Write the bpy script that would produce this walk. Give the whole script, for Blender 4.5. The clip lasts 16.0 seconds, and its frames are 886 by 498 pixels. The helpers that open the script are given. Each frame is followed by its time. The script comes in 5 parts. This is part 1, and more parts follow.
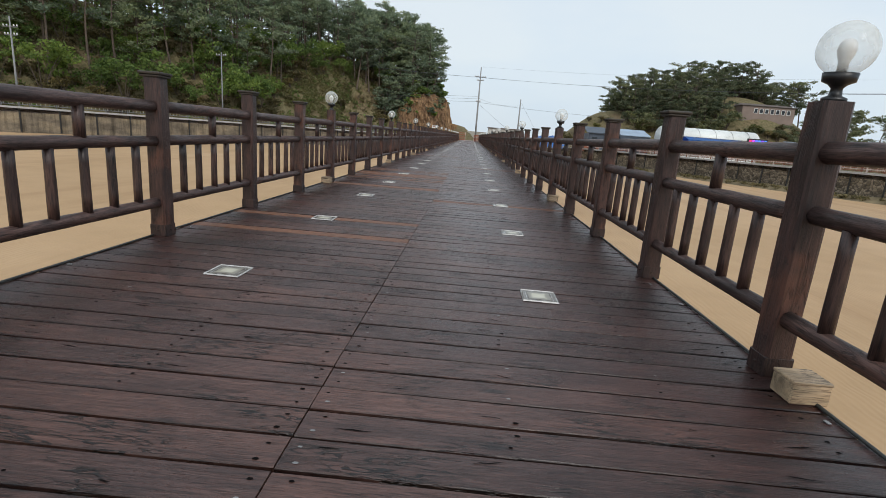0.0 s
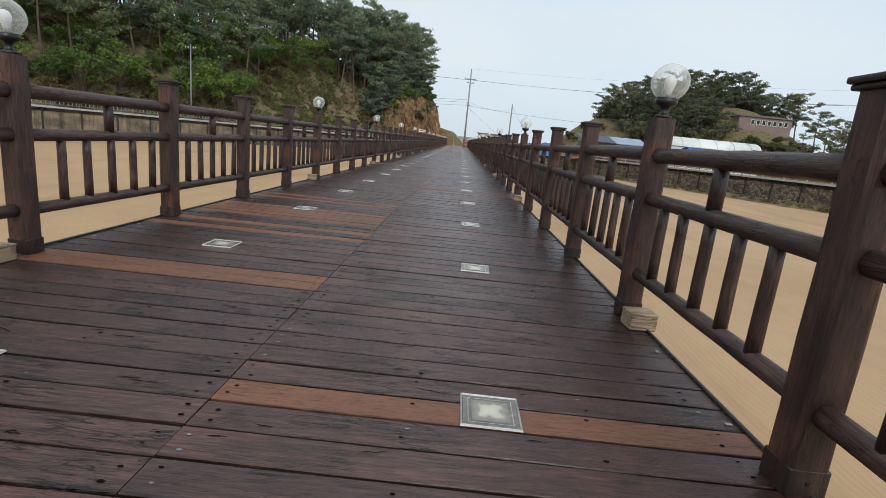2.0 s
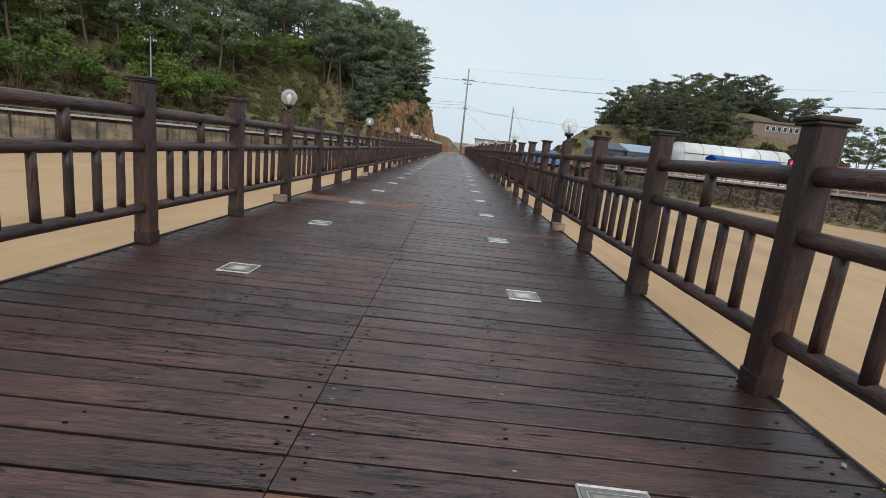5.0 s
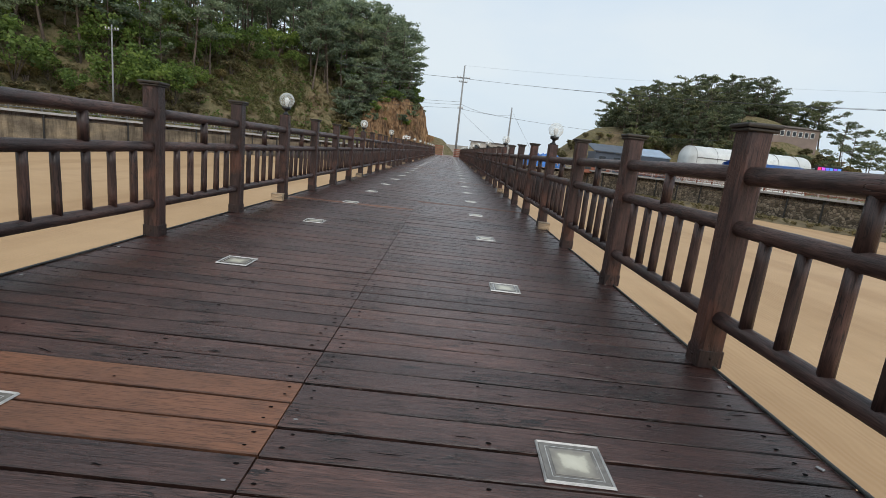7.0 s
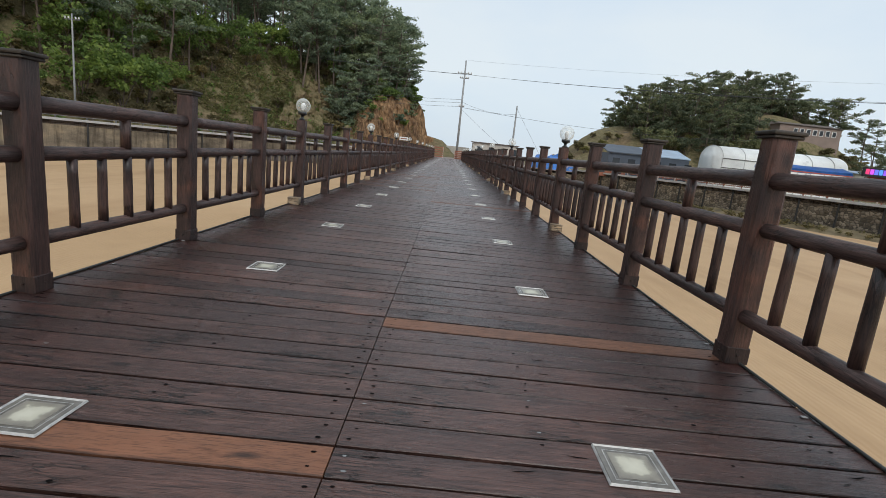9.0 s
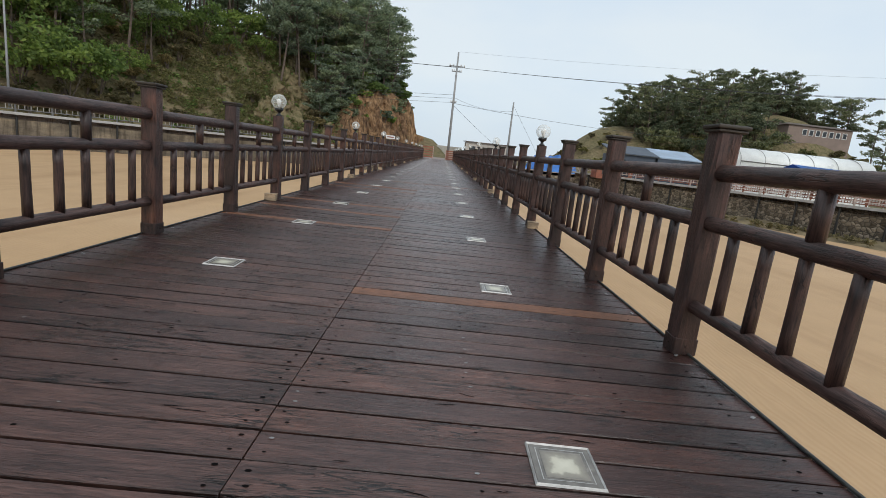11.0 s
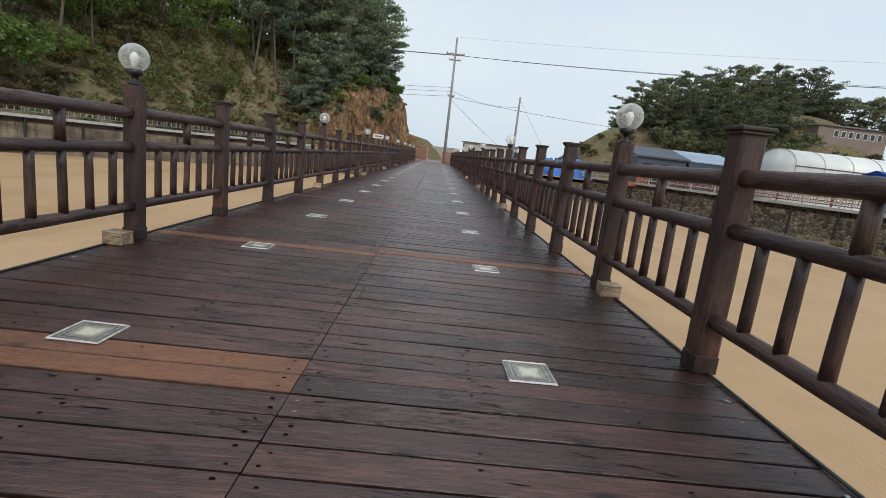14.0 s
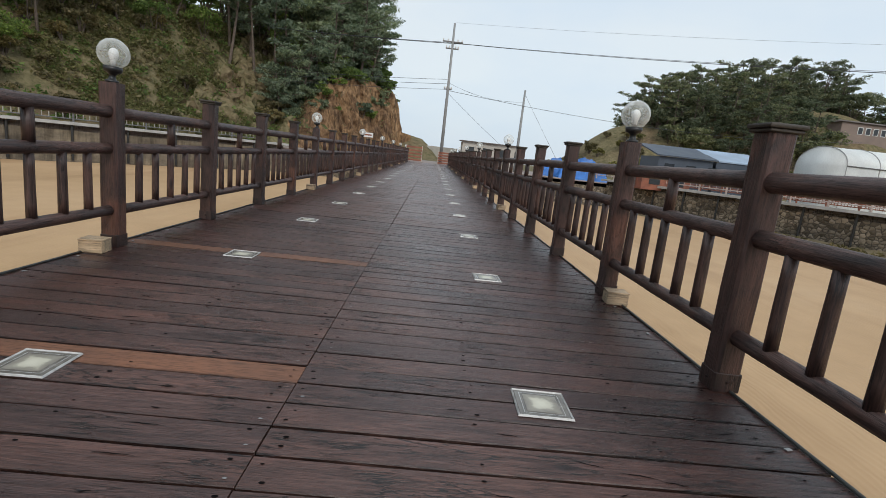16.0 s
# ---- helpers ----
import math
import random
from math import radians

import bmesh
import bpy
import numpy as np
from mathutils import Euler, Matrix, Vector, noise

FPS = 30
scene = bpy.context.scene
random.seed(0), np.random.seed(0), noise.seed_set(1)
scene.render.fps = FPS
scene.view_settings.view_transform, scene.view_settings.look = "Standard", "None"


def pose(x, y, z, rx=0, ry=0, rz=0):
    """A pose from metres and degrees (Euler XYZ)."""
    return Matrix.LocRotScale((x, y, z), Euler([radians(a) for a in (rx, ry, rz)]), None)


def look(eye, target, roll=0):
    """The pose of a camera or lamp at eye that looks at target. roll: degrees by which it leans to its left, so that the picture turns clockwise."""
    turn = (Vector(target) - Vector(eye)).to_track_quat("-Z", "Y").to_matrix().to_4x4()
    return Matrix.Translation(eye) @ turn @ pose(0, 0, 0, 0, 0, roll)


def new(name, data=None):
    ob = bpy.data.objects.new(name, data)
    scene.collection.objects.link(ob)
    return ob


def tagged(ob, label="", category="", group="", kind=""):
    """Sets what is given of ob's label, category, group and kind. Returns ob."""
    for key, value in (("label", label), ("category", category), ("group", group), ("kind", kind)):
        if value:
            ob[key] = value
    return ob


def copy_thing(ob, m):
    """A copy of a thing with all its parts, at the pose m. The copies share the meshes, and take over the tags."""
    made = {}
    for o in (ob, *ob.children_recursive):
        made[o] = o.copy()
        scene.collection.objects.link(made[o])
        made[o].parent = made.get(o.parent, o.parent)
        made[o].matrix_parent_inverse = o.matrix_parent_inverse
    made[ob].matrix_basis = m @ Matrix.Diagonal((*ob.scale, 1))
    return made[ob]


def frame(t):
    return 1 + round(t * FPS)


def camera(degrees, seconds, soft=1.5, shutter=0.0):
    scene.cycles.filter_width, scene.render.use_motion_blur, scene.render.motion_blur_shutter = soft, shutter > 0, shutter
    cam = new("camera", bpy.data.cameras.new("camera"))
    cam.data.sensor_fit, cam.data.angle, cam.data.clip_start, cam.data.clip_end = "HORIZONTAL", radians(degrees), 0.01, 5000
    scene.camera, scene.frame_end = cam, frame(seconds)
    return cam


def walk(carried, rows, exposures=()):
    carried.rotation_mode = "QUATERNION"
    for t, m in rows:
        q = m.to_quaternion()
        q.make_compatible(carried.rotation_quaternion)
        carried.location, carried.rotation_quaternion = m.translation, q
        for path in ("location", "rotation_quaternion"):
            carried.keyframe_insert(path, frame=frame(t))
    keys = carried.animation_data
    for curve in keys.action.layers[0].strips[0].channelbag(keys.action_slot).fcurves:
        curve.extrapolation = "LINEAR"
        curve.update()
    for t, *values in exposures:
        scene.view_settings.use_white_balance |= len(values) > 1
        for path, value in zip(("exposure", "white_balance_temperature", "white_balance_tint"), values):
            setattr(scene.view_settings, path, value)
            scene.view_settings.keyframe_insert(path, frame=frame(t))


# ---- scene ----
cam = camera(83.61, 16.0, soft=0.6)
# seconds, eye in metres, yaw, pitch, roll in degrees
PATH = [
    (0.0, 0.424, -2.007, 0.849, 3.20, -13.06, -4.34),
    (0.5, 0.475, -0.788, 0.847, 2.12, -12.87, -4.70),
    (1.0, 0.561, 0.406, 0.847, 1.53, -12.74, -4.98),
    (1.5, 0.665, 1.646, 0.847, 1.74, -12.59, -5.37),
    (2.0, 0.697, 2.952, 0.852, 2.11, -12.43, -5.58),
    (2.5, 0.634, 4.231, 0.850, 2.40, -12.23, -5.81),
    (3.0, 0.536, 5.513, 0.853, 2.28, -12.05, -5.79),
    (3.5, 0.446, 6.822, 0.851, 2.24, -11.93, -5.67),
    (4.0, 0.391, 8.160, 0.851, 2.00, -11.85, -5.58),
    (4.5, 0.372, 9.491, 0.853, 1.82, -11.78, -5.62),
    (5.0, 0.370, 10.833, 0.856, 1.47, -11.68, -5.77),
    (5.5, 0.377, 12.185, 0.859, 1.08, -11.57, -5.97),
    (6.0, 0.386, 13.543, 0.862, 0.77, -11.47, -6.15),
    (6.5, 0.389, 14.904, 0.862, 0.68, -11.41, -6.23),
    (7.0, 0.426, 16.252, 0.854, 0.87, -11.34, -6.17),
    (7.5, 0.380, 17.629, 0.852, 1.00, -11.26, -6.26),
    (8.0, 0.344, 19.019, 0.854, 0.99, -11.22, -6.48),
    (8.5, 0.280, 20.430, 0.858, 1.06, -11.14, -6.26),
    (9.0, 0.243, 21.848, 0.861, 0.80, -11.15, -5.87),
    (9.5, 0.254, 23.262, 0.860, 0.67, -11.13, -5.84),
    (10.0, 0.308, 24.677, 0.855, 0.42, -11.10, -5.93),
    (10.5, 0.378, 26.097, 0.849, 0.13, -11.07, -6.09),
    (11.0, 0.437, 27.525, 0.843, -0.09, -11.03, -6.24),
    (11.5, 0.456, 28.967, 0.841, -0.18, -11.00, -6.33),
    (12.0, 0.444, 30.409, 0.841, -0.09, -10.93, -6.56),
    (12.5, 0.406, 31.866, 0.843, -0.11, -10.86, -6.48),
    (13.0, 0.360, 33.327, 0.845, -0.23, -10.85, -6.36),
    (13.5, 0.326, 34.813, 0.849, -0.63, -10.83, -6.21),
    (14.0, 0.407, 36.262, 0.843, -0.62, -10.78, -6.48),
    (14.5, 0.423, 37.730, 0.844, -0.37, -10.78, -6.64),
    (15.0, 0.420, 39.198, 0.851, -0.21, -10.73, -6.48),
    (15.5, 0.380, 40.685, 0.854, -0.66, -10.70, -6.11),
    (16.0, 0.397, 42.151, 0.845, -1.12, -10.70, -6.27),
]
walk(cam, [(t, pose(x, y, z, 90 + pitch, roll, yaw)) for t, x, y, z, yaw, pitch, roll in PATH])

# ---- world and light: an overcast, wet day ----
world = bpy.data.worlds.new("overcast_sky")
scene.world = world
world.use_nodes = True
wn, wl = world.node_tree.nodes, world.node_tree.links
sky = wn.new("ShaderNodeTexSky")
sky.sky_type, sky.sun_disc = "NISHITA", False
sky.sun_elevation, sky.sun_rotation = radians(40.5), radians(200)
sky.air_density, sky.dust_density, sky.ozone_density = 1.0, 4.0, 2.0
grey = wn.new("ShaderNodeMixRGB")
grey.inputs[0].default_value = 0.8
cloud_map = wn.new("ShaderNodeMapping")
cloud_map.inputs["Scale"].default_value = (1.0, 1.0, 2.6)
wl.new(wn.new("ShaderNodeTexCoord").outputs["Generated"], cloud_map.inputs["Vector"])
cloud = wn.new("ShaderNodeTexNoise")
cloud.inputs["Scale"].default_value, cloud.inputs["Detail"].default_value = 1.7, 5.0
wl.new(cloud_map.outputs[0], cloud.inputs["Vector"])
cloud_tone = wn.new("ShaderNodeValToRGB")
for stop, place, tone in zip(cloud_tone.color_ramp.elements, (0.34, 0.66), ((0.70, 0.848, 1.0, 1), (0.868, 0.952, 1.0, 1))):
    stop.position, stop.color = place, tone
wl.new(cloud.outputs["Fac"], cloud_tone.inputs[0])
cloud_light = wn.new("ShaderNodeVectorMath")
cloud_light.operation = "SCALE"
cloud_light.inputs["Scale"].default_value = 10.1
wl.new(cloud_tone.outputs[0], cloud_light.inputs[0])
wl.new(cloud_light.outputs[0], grey.inputs[2])
wl.new(sky.outputs[0], grey.inputs[1])
wl.new(grey.outputs[0], wn["Background"].inputs[0])
wn["Background"].inputs[1].default_value = 0.1
sun_data = bpy.data.lights.new("sun", "SUN")
sun_data.energy, sun_data.angle, sun_data.color = 1.5, radians(25), (1.0, 0.97, 0.92)
sun = new("sun", sun_data)
sun.matrix_world = look((0, 0, 60), (-24, 66, 0))


# ---- materials ----
def mat(name, rough=0.6, metal=0.0, spec=0.5):
    m = bpy.data.materials.new(name)
    m.use_nodes = True
    n, l = m.node_tree.nodes, m.node_tree.links
    b = n["Principled BSDF"]
    b.inputs["Roughness"].default_value, b.inputs["Metallic"].default_value = rough, metal
    b.inputs["Specular IOR Level"].default_value = spec
    return m, n, l, b


def node(n, kind, **values):
    made = n.new(kind)
    for key, value in values.items():
        made.inputs[key.replace("_", " ")].default_value = value
    return made


def coords(n, l, scale=(1, 1, 1), world_space=False, shift=False):
    """Object or world coordinates, scaled; shift: moved by a random step for each object."""
    if world_space:
        src = n.new("ShaderNodeNewGeometry").outputs["Position"]
    else:
        src = n.new("ShaderNodeTexCoord").outputs["Object"]
    m = n.new("ShaderNodeMapping")
    m.inputs["Scale"].default_value = scale
    if shift:
        info = n.new("ShaderNodeObjectInfo")
        add = n.new("ShaderNodeVectorMath")
        add.operation = "MULTIPLY_ADD"
        add.inputs[1].default_value = (37.0, 53.0, 71.0)
        l.new(info.outputs["Random"], add.inputs[0])
        l.new(src, add.inputs[2])
        src = add.outputs[0]
    l.new(src, m.inputs["Vector"])
    return m.outputs[0]


def ramp(n, l, fac, stops):
    r = n.new("ShaderNodeValToRGB")
    e = r.color_ramp.elements
    while len(e) < len(stops):
        e.new(0.5)
    for el, (p, c) in zip(e, stops):
        el.position = p
        el.color = (*c, 1) if len(c) == 3 else c
    l.new(fac, r.inputs[0])
    return r.outputs[0]


def noise_tex(n, l, vec, scale, detail=4.0, rough=0.55, distort=0.0):
    t = node(n, "ShaderNodeTexNoise", Scale=scale, Detail=detail, Roughness=rough, Distortion=distort)
    l.new(vec, t.inputs["Vector"])
    return t.outputs["Fac"]


def mix(n, l, kind, fac, a, b):
    m = n.new("ShaderNodeMixRGB")
    m.blend_type = kind
    for i, v in enumerate((fac, a, b)):
        if isinstance(v, (int, float)):
            m.inputs[i].default_value = v if i == 0 else (v, v, v, 1)
        elif isinstance(v, tuple):
            m.inputs[i].default_value = (*v, 1)
        else:
            l.new(v, m.inputs[i])
    return m.outputs[0]


def bump(n, l, b, height, strength=0.3, dist=0.01):
    t = node(n, "ShaderNodeBump", Strength=strength, Distance=dist)
    l.new(height, t.inputs["Height"])
    l.new(t.outputs[0], b.inputs["Normal"])


def value_range(n, l, fac, lo, hi, to_lo, to_hi):
    r = node(n, "ShaderNodeMapRange")
    for i, v in zip((1, 2, 3, 4), (lo, hi, to_lo, to_hi)):
        r.inputs[i].default_value = v
    l.new(fac, r.inputs[0])
    return r.outputs[0]


def simple(name, colour, rough=0.6, metal=0.0, vary=0.25, scale=6.0, relief=0.15, spec=0.5):
    """A plain surface with blotches and fine grain."""
    m, n, l, b = mat(name, rough, metal, spec)
    v = coords(n, l)
    big = noise_tex(n, l, v, scale, 3)
    fine = noise_tex(n, l, v, scale * 14, 3)
    dark = tuple(c * (1 - vary) for c in colour)
    light = tuple(min(1, c * (1 + vary)) for c in colour)
    c = ramp(n, l, big, [(0.3, dark), (0.7, light)])
    c = mix(n, l, "MULTIPLY", 0.35, c, ramp(n, l, fine, [(0.3, (0.7, 0.7, 0.7)), (0.7, (1, 1, 1))]))
    l.new(c, b.inputs["Base Color"])
    l.new(value_range(n, l, big, 0.3, 0.7, max(0.05, rough - 0.08), min(1, rough + 0.08)), b.inputs["Roughness"])
    bump(n, l, b, fine, relief, 0.004)
    return m


def wood(name, dark, mid, light, along, wet=0.35, per_object=0.5, relief=0.35, board=0.0, splits=0.9, worn=0.0, patchy=0.8, half_width=0.0):
    """Stained weathered timber; along: the axis of the grain (0, 1, 2); board: a board's width, with the shade of the
    gaps painted along its long edges; half_width: half the deck's width, greyer in the middle, darker and redder
    towards the edges.
    """
    m, n, l, b = mat(name, wet, 0.0, 0.5)
    s = [22.0, 22.0, 22.0]
    s[along] = 1.6
    grain_v = coords(n, l, tuple(s), shift=True)
    grain = noise_tex(n, l, grain_v, 3.2, 6, 0.65, 0.6)
    s2 = [60.0, 60.0, 60.0]
    s2[along] = 4.0
    fine = noise_tex(n, l, coords(n, l, tuple(s2), shift=True), 4.0, 3, 0.6)
    blot = noise_tex(n, l, coords(n, l, (1, 1, 1), True), 1.1, 4, 0.6)
    info = n.new("ShaderNodeObjectInfo").outputs["Random"]
    c = ramp(n, l, grain, [(0.28, dark), (0.5, mid), (0.75, light)])
    c = mix(n, l, "MULTIPLY", 0.75, c, ramp(n, l, fine, [(0.34, (0.25, 0.25, 0.26)), (0.5, (1.1, 1.1, 1.1))]))
    c = mix(n, l, "MULTIPLY", 0.25 + 0.6 * patchy, c, ramp(n, l, blot, [(0.32, (0.5, 0.5, 0.54)), (0.68, (1.35, 1.26, 1.2))]))
    s3 = [9.0, 9.0, 9.0]
    s3[along] = 2.0
    patch = noise_tex(n, l, coords(n, l, tuple(s3), shift=True), 1.0, 5, 0.62, 0.9)
    c = mix(n, l, "MULTIPLY", patchy, c, ramp(n, l, patch, [(0.34, (0.4, 0.4, 0.42)), (0.5, (1.0, 1.0, 1.0)), (0.68, (1.5, 1.42, 1.36))]))
    knots = node(n, "ShaderNodeTexVoronoi", Scale=1.0)
    ks = [7.0, 7.0, 7.0]
    ks[along] = 2.2
    l.new(coords(n, l, tuple(ks), shift=True), knots.inputs["Vector"])
    c = mix(n, l, "MULTIPLY", 1.0, c, ramp(n, l, knots.outputs["Distance"], [(0.05, (0.25, 0.24, 0.24)), (0.13, (1, 1, 1))]))
    c = mix(n, l, "MULTIPLY", per_object, c, ramp(n, l, info, [(0.0, (0.6, 0.61, 0.65)), (0.35, (0.88, 0.88, 0.9)), (0.75, (1.08, 1.05, 1.02)), (0.93, (1.16, 1.09, 1.03)), (1.0, (1.32, 1.16, 1.03))]))
    split_scale = [30.0, 30.0, 30.0]
    split_scale[along] = 3.4
    split = noise_tex(n, l, coords(n, l, tuple(split_scale), shift=True), 1.0, 4, 0.6, 0.6)
    where = noise_tex(n, l, coords(n, l, (2.3, 2.3, 2.3), shift=True), 1.0, 3, 0.6)
    cut = mix(n, l, "MULTIPLY", 1.0, ramp(n, l, split, [(0.468, (0, 0, 0)), (0.484, (1, 1, 1)), (0.506, (1, 1, 1)), (0.522, (0, 0, 0))]), ramp(n, l, where, [(0.5, (0, 0, 0)), (0.58, (1, 1, 1))]))
    c = mix(n, l, "MULTIPLY", splits, c, mix(n, l, "MIX", cut, (1.0, 1.0, 1.0), (0.1, 0.095, 0.095)))
    if worn:
        c = mix(n, l, "MIX", mix(n, l, "MULTIPLY", 1.0, ramp(n, l, where, [(0.54, (0, 0, 0)), (0.64, (worn, worn, worn))]), grain), c, (0.19, 0.075, 0.045))
    # Slightly paler towards the seam, darker and redder towards the deck's edge
    if half_width:
        span = n.new("ShaderNodeSeparateXYZ")
        l.new(n.new("ShaderNodeTexCoord").outputs["Object"], span.inputs[0])
        away = n.new("ShaderNodeMath")
        away.operation = "ABSOLUTE"
        l.new(span.outputs["X"], away.inputs[0])
        ragged = n.new("ShaderNodeMath")
        ragged.operation = "MULTIPLY_ADD"
        ragged.inputs[1].default_value = 0.7
        l.new(blot, ragged.inputs[0])
        l.new(away.outputs[0], ragged.inputs[2])
        c = mix(n, l, "MULTIPLY", 1.0, c, ramp(n, l, value_range(n, l, ragged.outputs[0], 0.35, half_width + 0.35, 0, 1), [(0.0, (1.08, 1.06, 1.03)), (0.45, (1.0, 0.99, 0.97)), (0.75, (0.82, 0.74, 0.72)), (1.0, (0.6, 0.48, 0.46))]))
    # Gap shade painted into the colour as a dark band on both long edges
    if board:
        sep = n.new("ShaderNodeSeparateXYZ")
        l.new(n.new("ShaderNodeTexCoord").outputs["Object"], sep.inputs[0])
        tri = n.new("ShaderNodeMath")
        tri.operation = "PINGPONG"
        tri.inputs[1].default_value = board / 2
        l.new(sep.outputs["Y"], tri.inputs[0])
        wob = n.new("ShaderNodeMath")
        wob.operation = "MULTIPLY_ADD"
        wob.inputs[1].default_value = 0.008
        l.new(noise_tex(n, l, coords(n, l, (5, 5, 5), shift=True), 2.0, 4), wob.inputs[0])
        l.new(tri.outputs[0], wob.inputs[2])
        c = mix(n, l, "MULTIPLY", 1.0, c, ramp(n, l, value_range(n, l, wob.outputs[0], 0.004, 0.0105, 0, 1), [(0.0, (0.3, 0.29, 0.29)), (0.6, (0.85, 0.85, 0.85)), (1.0, (1, 1, 1))]))
    l.new(c, b.inputs["Base Color"])
    l.new(mix(n, l, "MIX", 0.55, value_range(n, l, blot, 0.3, 0.7, wet - 0.12, wet + 0.18), value_range(n, l, fine, 0.3, 0.7, wet + 0.2, wet - 0.1)), b.inputs["Roughness"])
    h = mix(n, l, "SUBTRACT", 0.8 * splits, mix(n, l, "ADD", 0.6, grain, fine), cut)
    bump(n, l, b, h, relief, 0.004)
    return m


M_PLANK = wood("dark_stained_plank", (0.043, 0.0225, 0.0187), (0.0795, 0.0417, 0.0347), (0.136, 0.075, 0.063), 0, 0.3, 0.8, 0.7, 0.1315, 1.0, 0.0, 0.5, 1.77)
M_NEW = wood("new_orange_plank", (0.168, 0.07, 0.036), (0.195, 0.084, 0.043), (0.215, 0.096, 0.05), 0, 0.54, 0.35, 0.2, 0.1315, 0.25, 0.0, 0.25)
M_POST = wood("stained_post_timber", (0.024, 0.0125, 0.0105), (0.05, 0.026, 0.0215), (0.086, 0.044, 0.036), 2, 0.42, 0.4, 0.8, 0.0, 1.0, 0.75)
M_RAIL = wood("stained_rail_log", (0.024, 0.013, 0.011), (0.066, 0.037, 0.031), (0.13, 0.078, 0.065), 1, 0.48, 0.3, 0.5, 0.0, 1.0, 0.35)
M_BALUSTER = wood("stained_baluster_log", (0.02, 0.011, 0.009), (0.055, 0.03, 0.024), (0.105, 0.06, 0.048), 2, 0.4, 0.4, 0.4)
M_RAW = wood("raw_pale_timber", (0.3, 0.22, 0.13), (0.4, 0.3, 0.19), (0.48, 0.38, 0.25), 0, 0.6, 0.3, 0.2)
M_BLACK = simple("black_plastic", (0.012, 0.012, 0.013), 0.4, 0, 0.3, 8)
M_CABLE = simple("dark_green_cable_duct", (0.035, 0.036, 0.033), 0.5, 0, 0.5, 9, 0.4)
M_STEEL = simple("screw_steel", (0.35, 0.34, 0.33), 0.4, 0.8)
M_WHITE = simple("white_bulb", (0.8, 0.8, 0.78), 0.4, 0, 0.03)


def part(name, bm, material, parent=None, label="", smooth=False):
    me = bpy.data.meshes.new(name)
    bm.to_mesh(me)
    bm.free()
    if smooth:
        for p in me.polygons:
            p.use_smooth = True
    me.materials.append(material)
    ob = new(name, me)
    if parent:
        ob.parent = parent
    if label:
        ob["label"] = label
    return ob


def box(bm, x0, x1, y0, y1, z0, z1, bevel=0.0, seg=1):
    r = bmesh.ops.create_cube(bm, size=1)
    vs = r["verts"]
    bmesh.ops.transform(bm, matrix=Matrix.Translation(((x0 + x1) / 2, (y0 + y1) / 2, (z0 + z1) / 2)) @ Matrix.Diagonal((x1 - x0, y1 - y0, z1 - z0, 1)), verts=vs)
    if bevel:
        es = {e for v in vs for e in v.link_edges}
        bmesh.ops.bevel(bm, geom=list(es), offset=bevel, segments=seg, affect="EDGES", profile=0.6)
    return vs


def rod(bm, a, b, r0, r1=None, seg=12, wobble=0.0, steps=1):
    """A round bar from a to b, with a slightly uneven section where wobble is given."""
    a, b = Vector(a), Vector(b)
    r1 = r0 if r1 is None else r1
    q = (b - a).to_track_quat("Z", "Y")
    rings = []
    for k in range(steps + 1):
        f = k / steps
        c, r = a.lerp(b, f), r0 + (r1 - r0) * f
        ring = []
        for i in range(seg):
            w = 2 * math.pi * i / seg
            rr = r * (1 + wobble * noise.noise(Vector((i * 0.7, k * 0.9, r * 50))))
            ring.append(bm.verts.new(c + q @ Vector((rr * math.cos(w), rr * math.sin(w), 0))))
        rings.append(ring)
    for p, n2 in zip(rings, rings[1:]):
        for i in range(seg):
            bm.faces.new((p[i], p[(i + 1) % seg], n2[(i + 1) % seg], n2[i]))
    bm.faces.new(rings[0][::-1])
    bm.faces.new(rings[-1])


def lathe(bm, profile, seg=24, centre=(0, 0, 0)):
    """Turns a profile of (radius, height) about the upright axis."""
    c = Vector(centre)
    rings = [[bm.verts.new(c + Vector((r * math.cos(2 * math.pi * i / seg), r * math.sin(2 * math.pi * i / seg), z))) for i in range(seg)] for r, z in profile]
    for p, q in zip(rings, rings[1:]):
        for i in range(seg):
            bm.faces.new((p[i], p[(i + 1) % seg], q[(i + 1) % seg], q[i]))
    if profile[0][0] > 1e-4:
        bm.faces.new(rings[0][::-1])
    if profile[-1][0] > 1e-4:
        bm.faces.new(rings[-1])


def thing(name, label, category, group="", kind="", at=None):
    ob = tagged(new(name), label, category, group, kind)
    if at:
        ob.location = at
    return ob


# ---- plan of the boardwalk ----
BAY = 1.425                  # post to post
PITCH = 0.1425              # plank to plank
LIGHT_Y, LIGHT_STEP, LIGHT_X = 0.676, 1.875, 0.880
POST_X, POST_W = {-1: 1.702, 1: 1.720}, 0.112   # centre lines and width of the posts
EDGE = 1.775                # half width of the planking
RAIL_Z = (0.884, 0.656, 0.244)
POST_H = 1.068
FIRST, LAST = -8, 60        # posts, by number
DECK_END = 88.0
SAND_Z = -2.2
SHORE_Z = 0.2               # the promenade on both shores


def wall_right(y):
    return 58.0 - 0.47 * y


def wall_left(y):
    return -80.0 + 0.76 * y


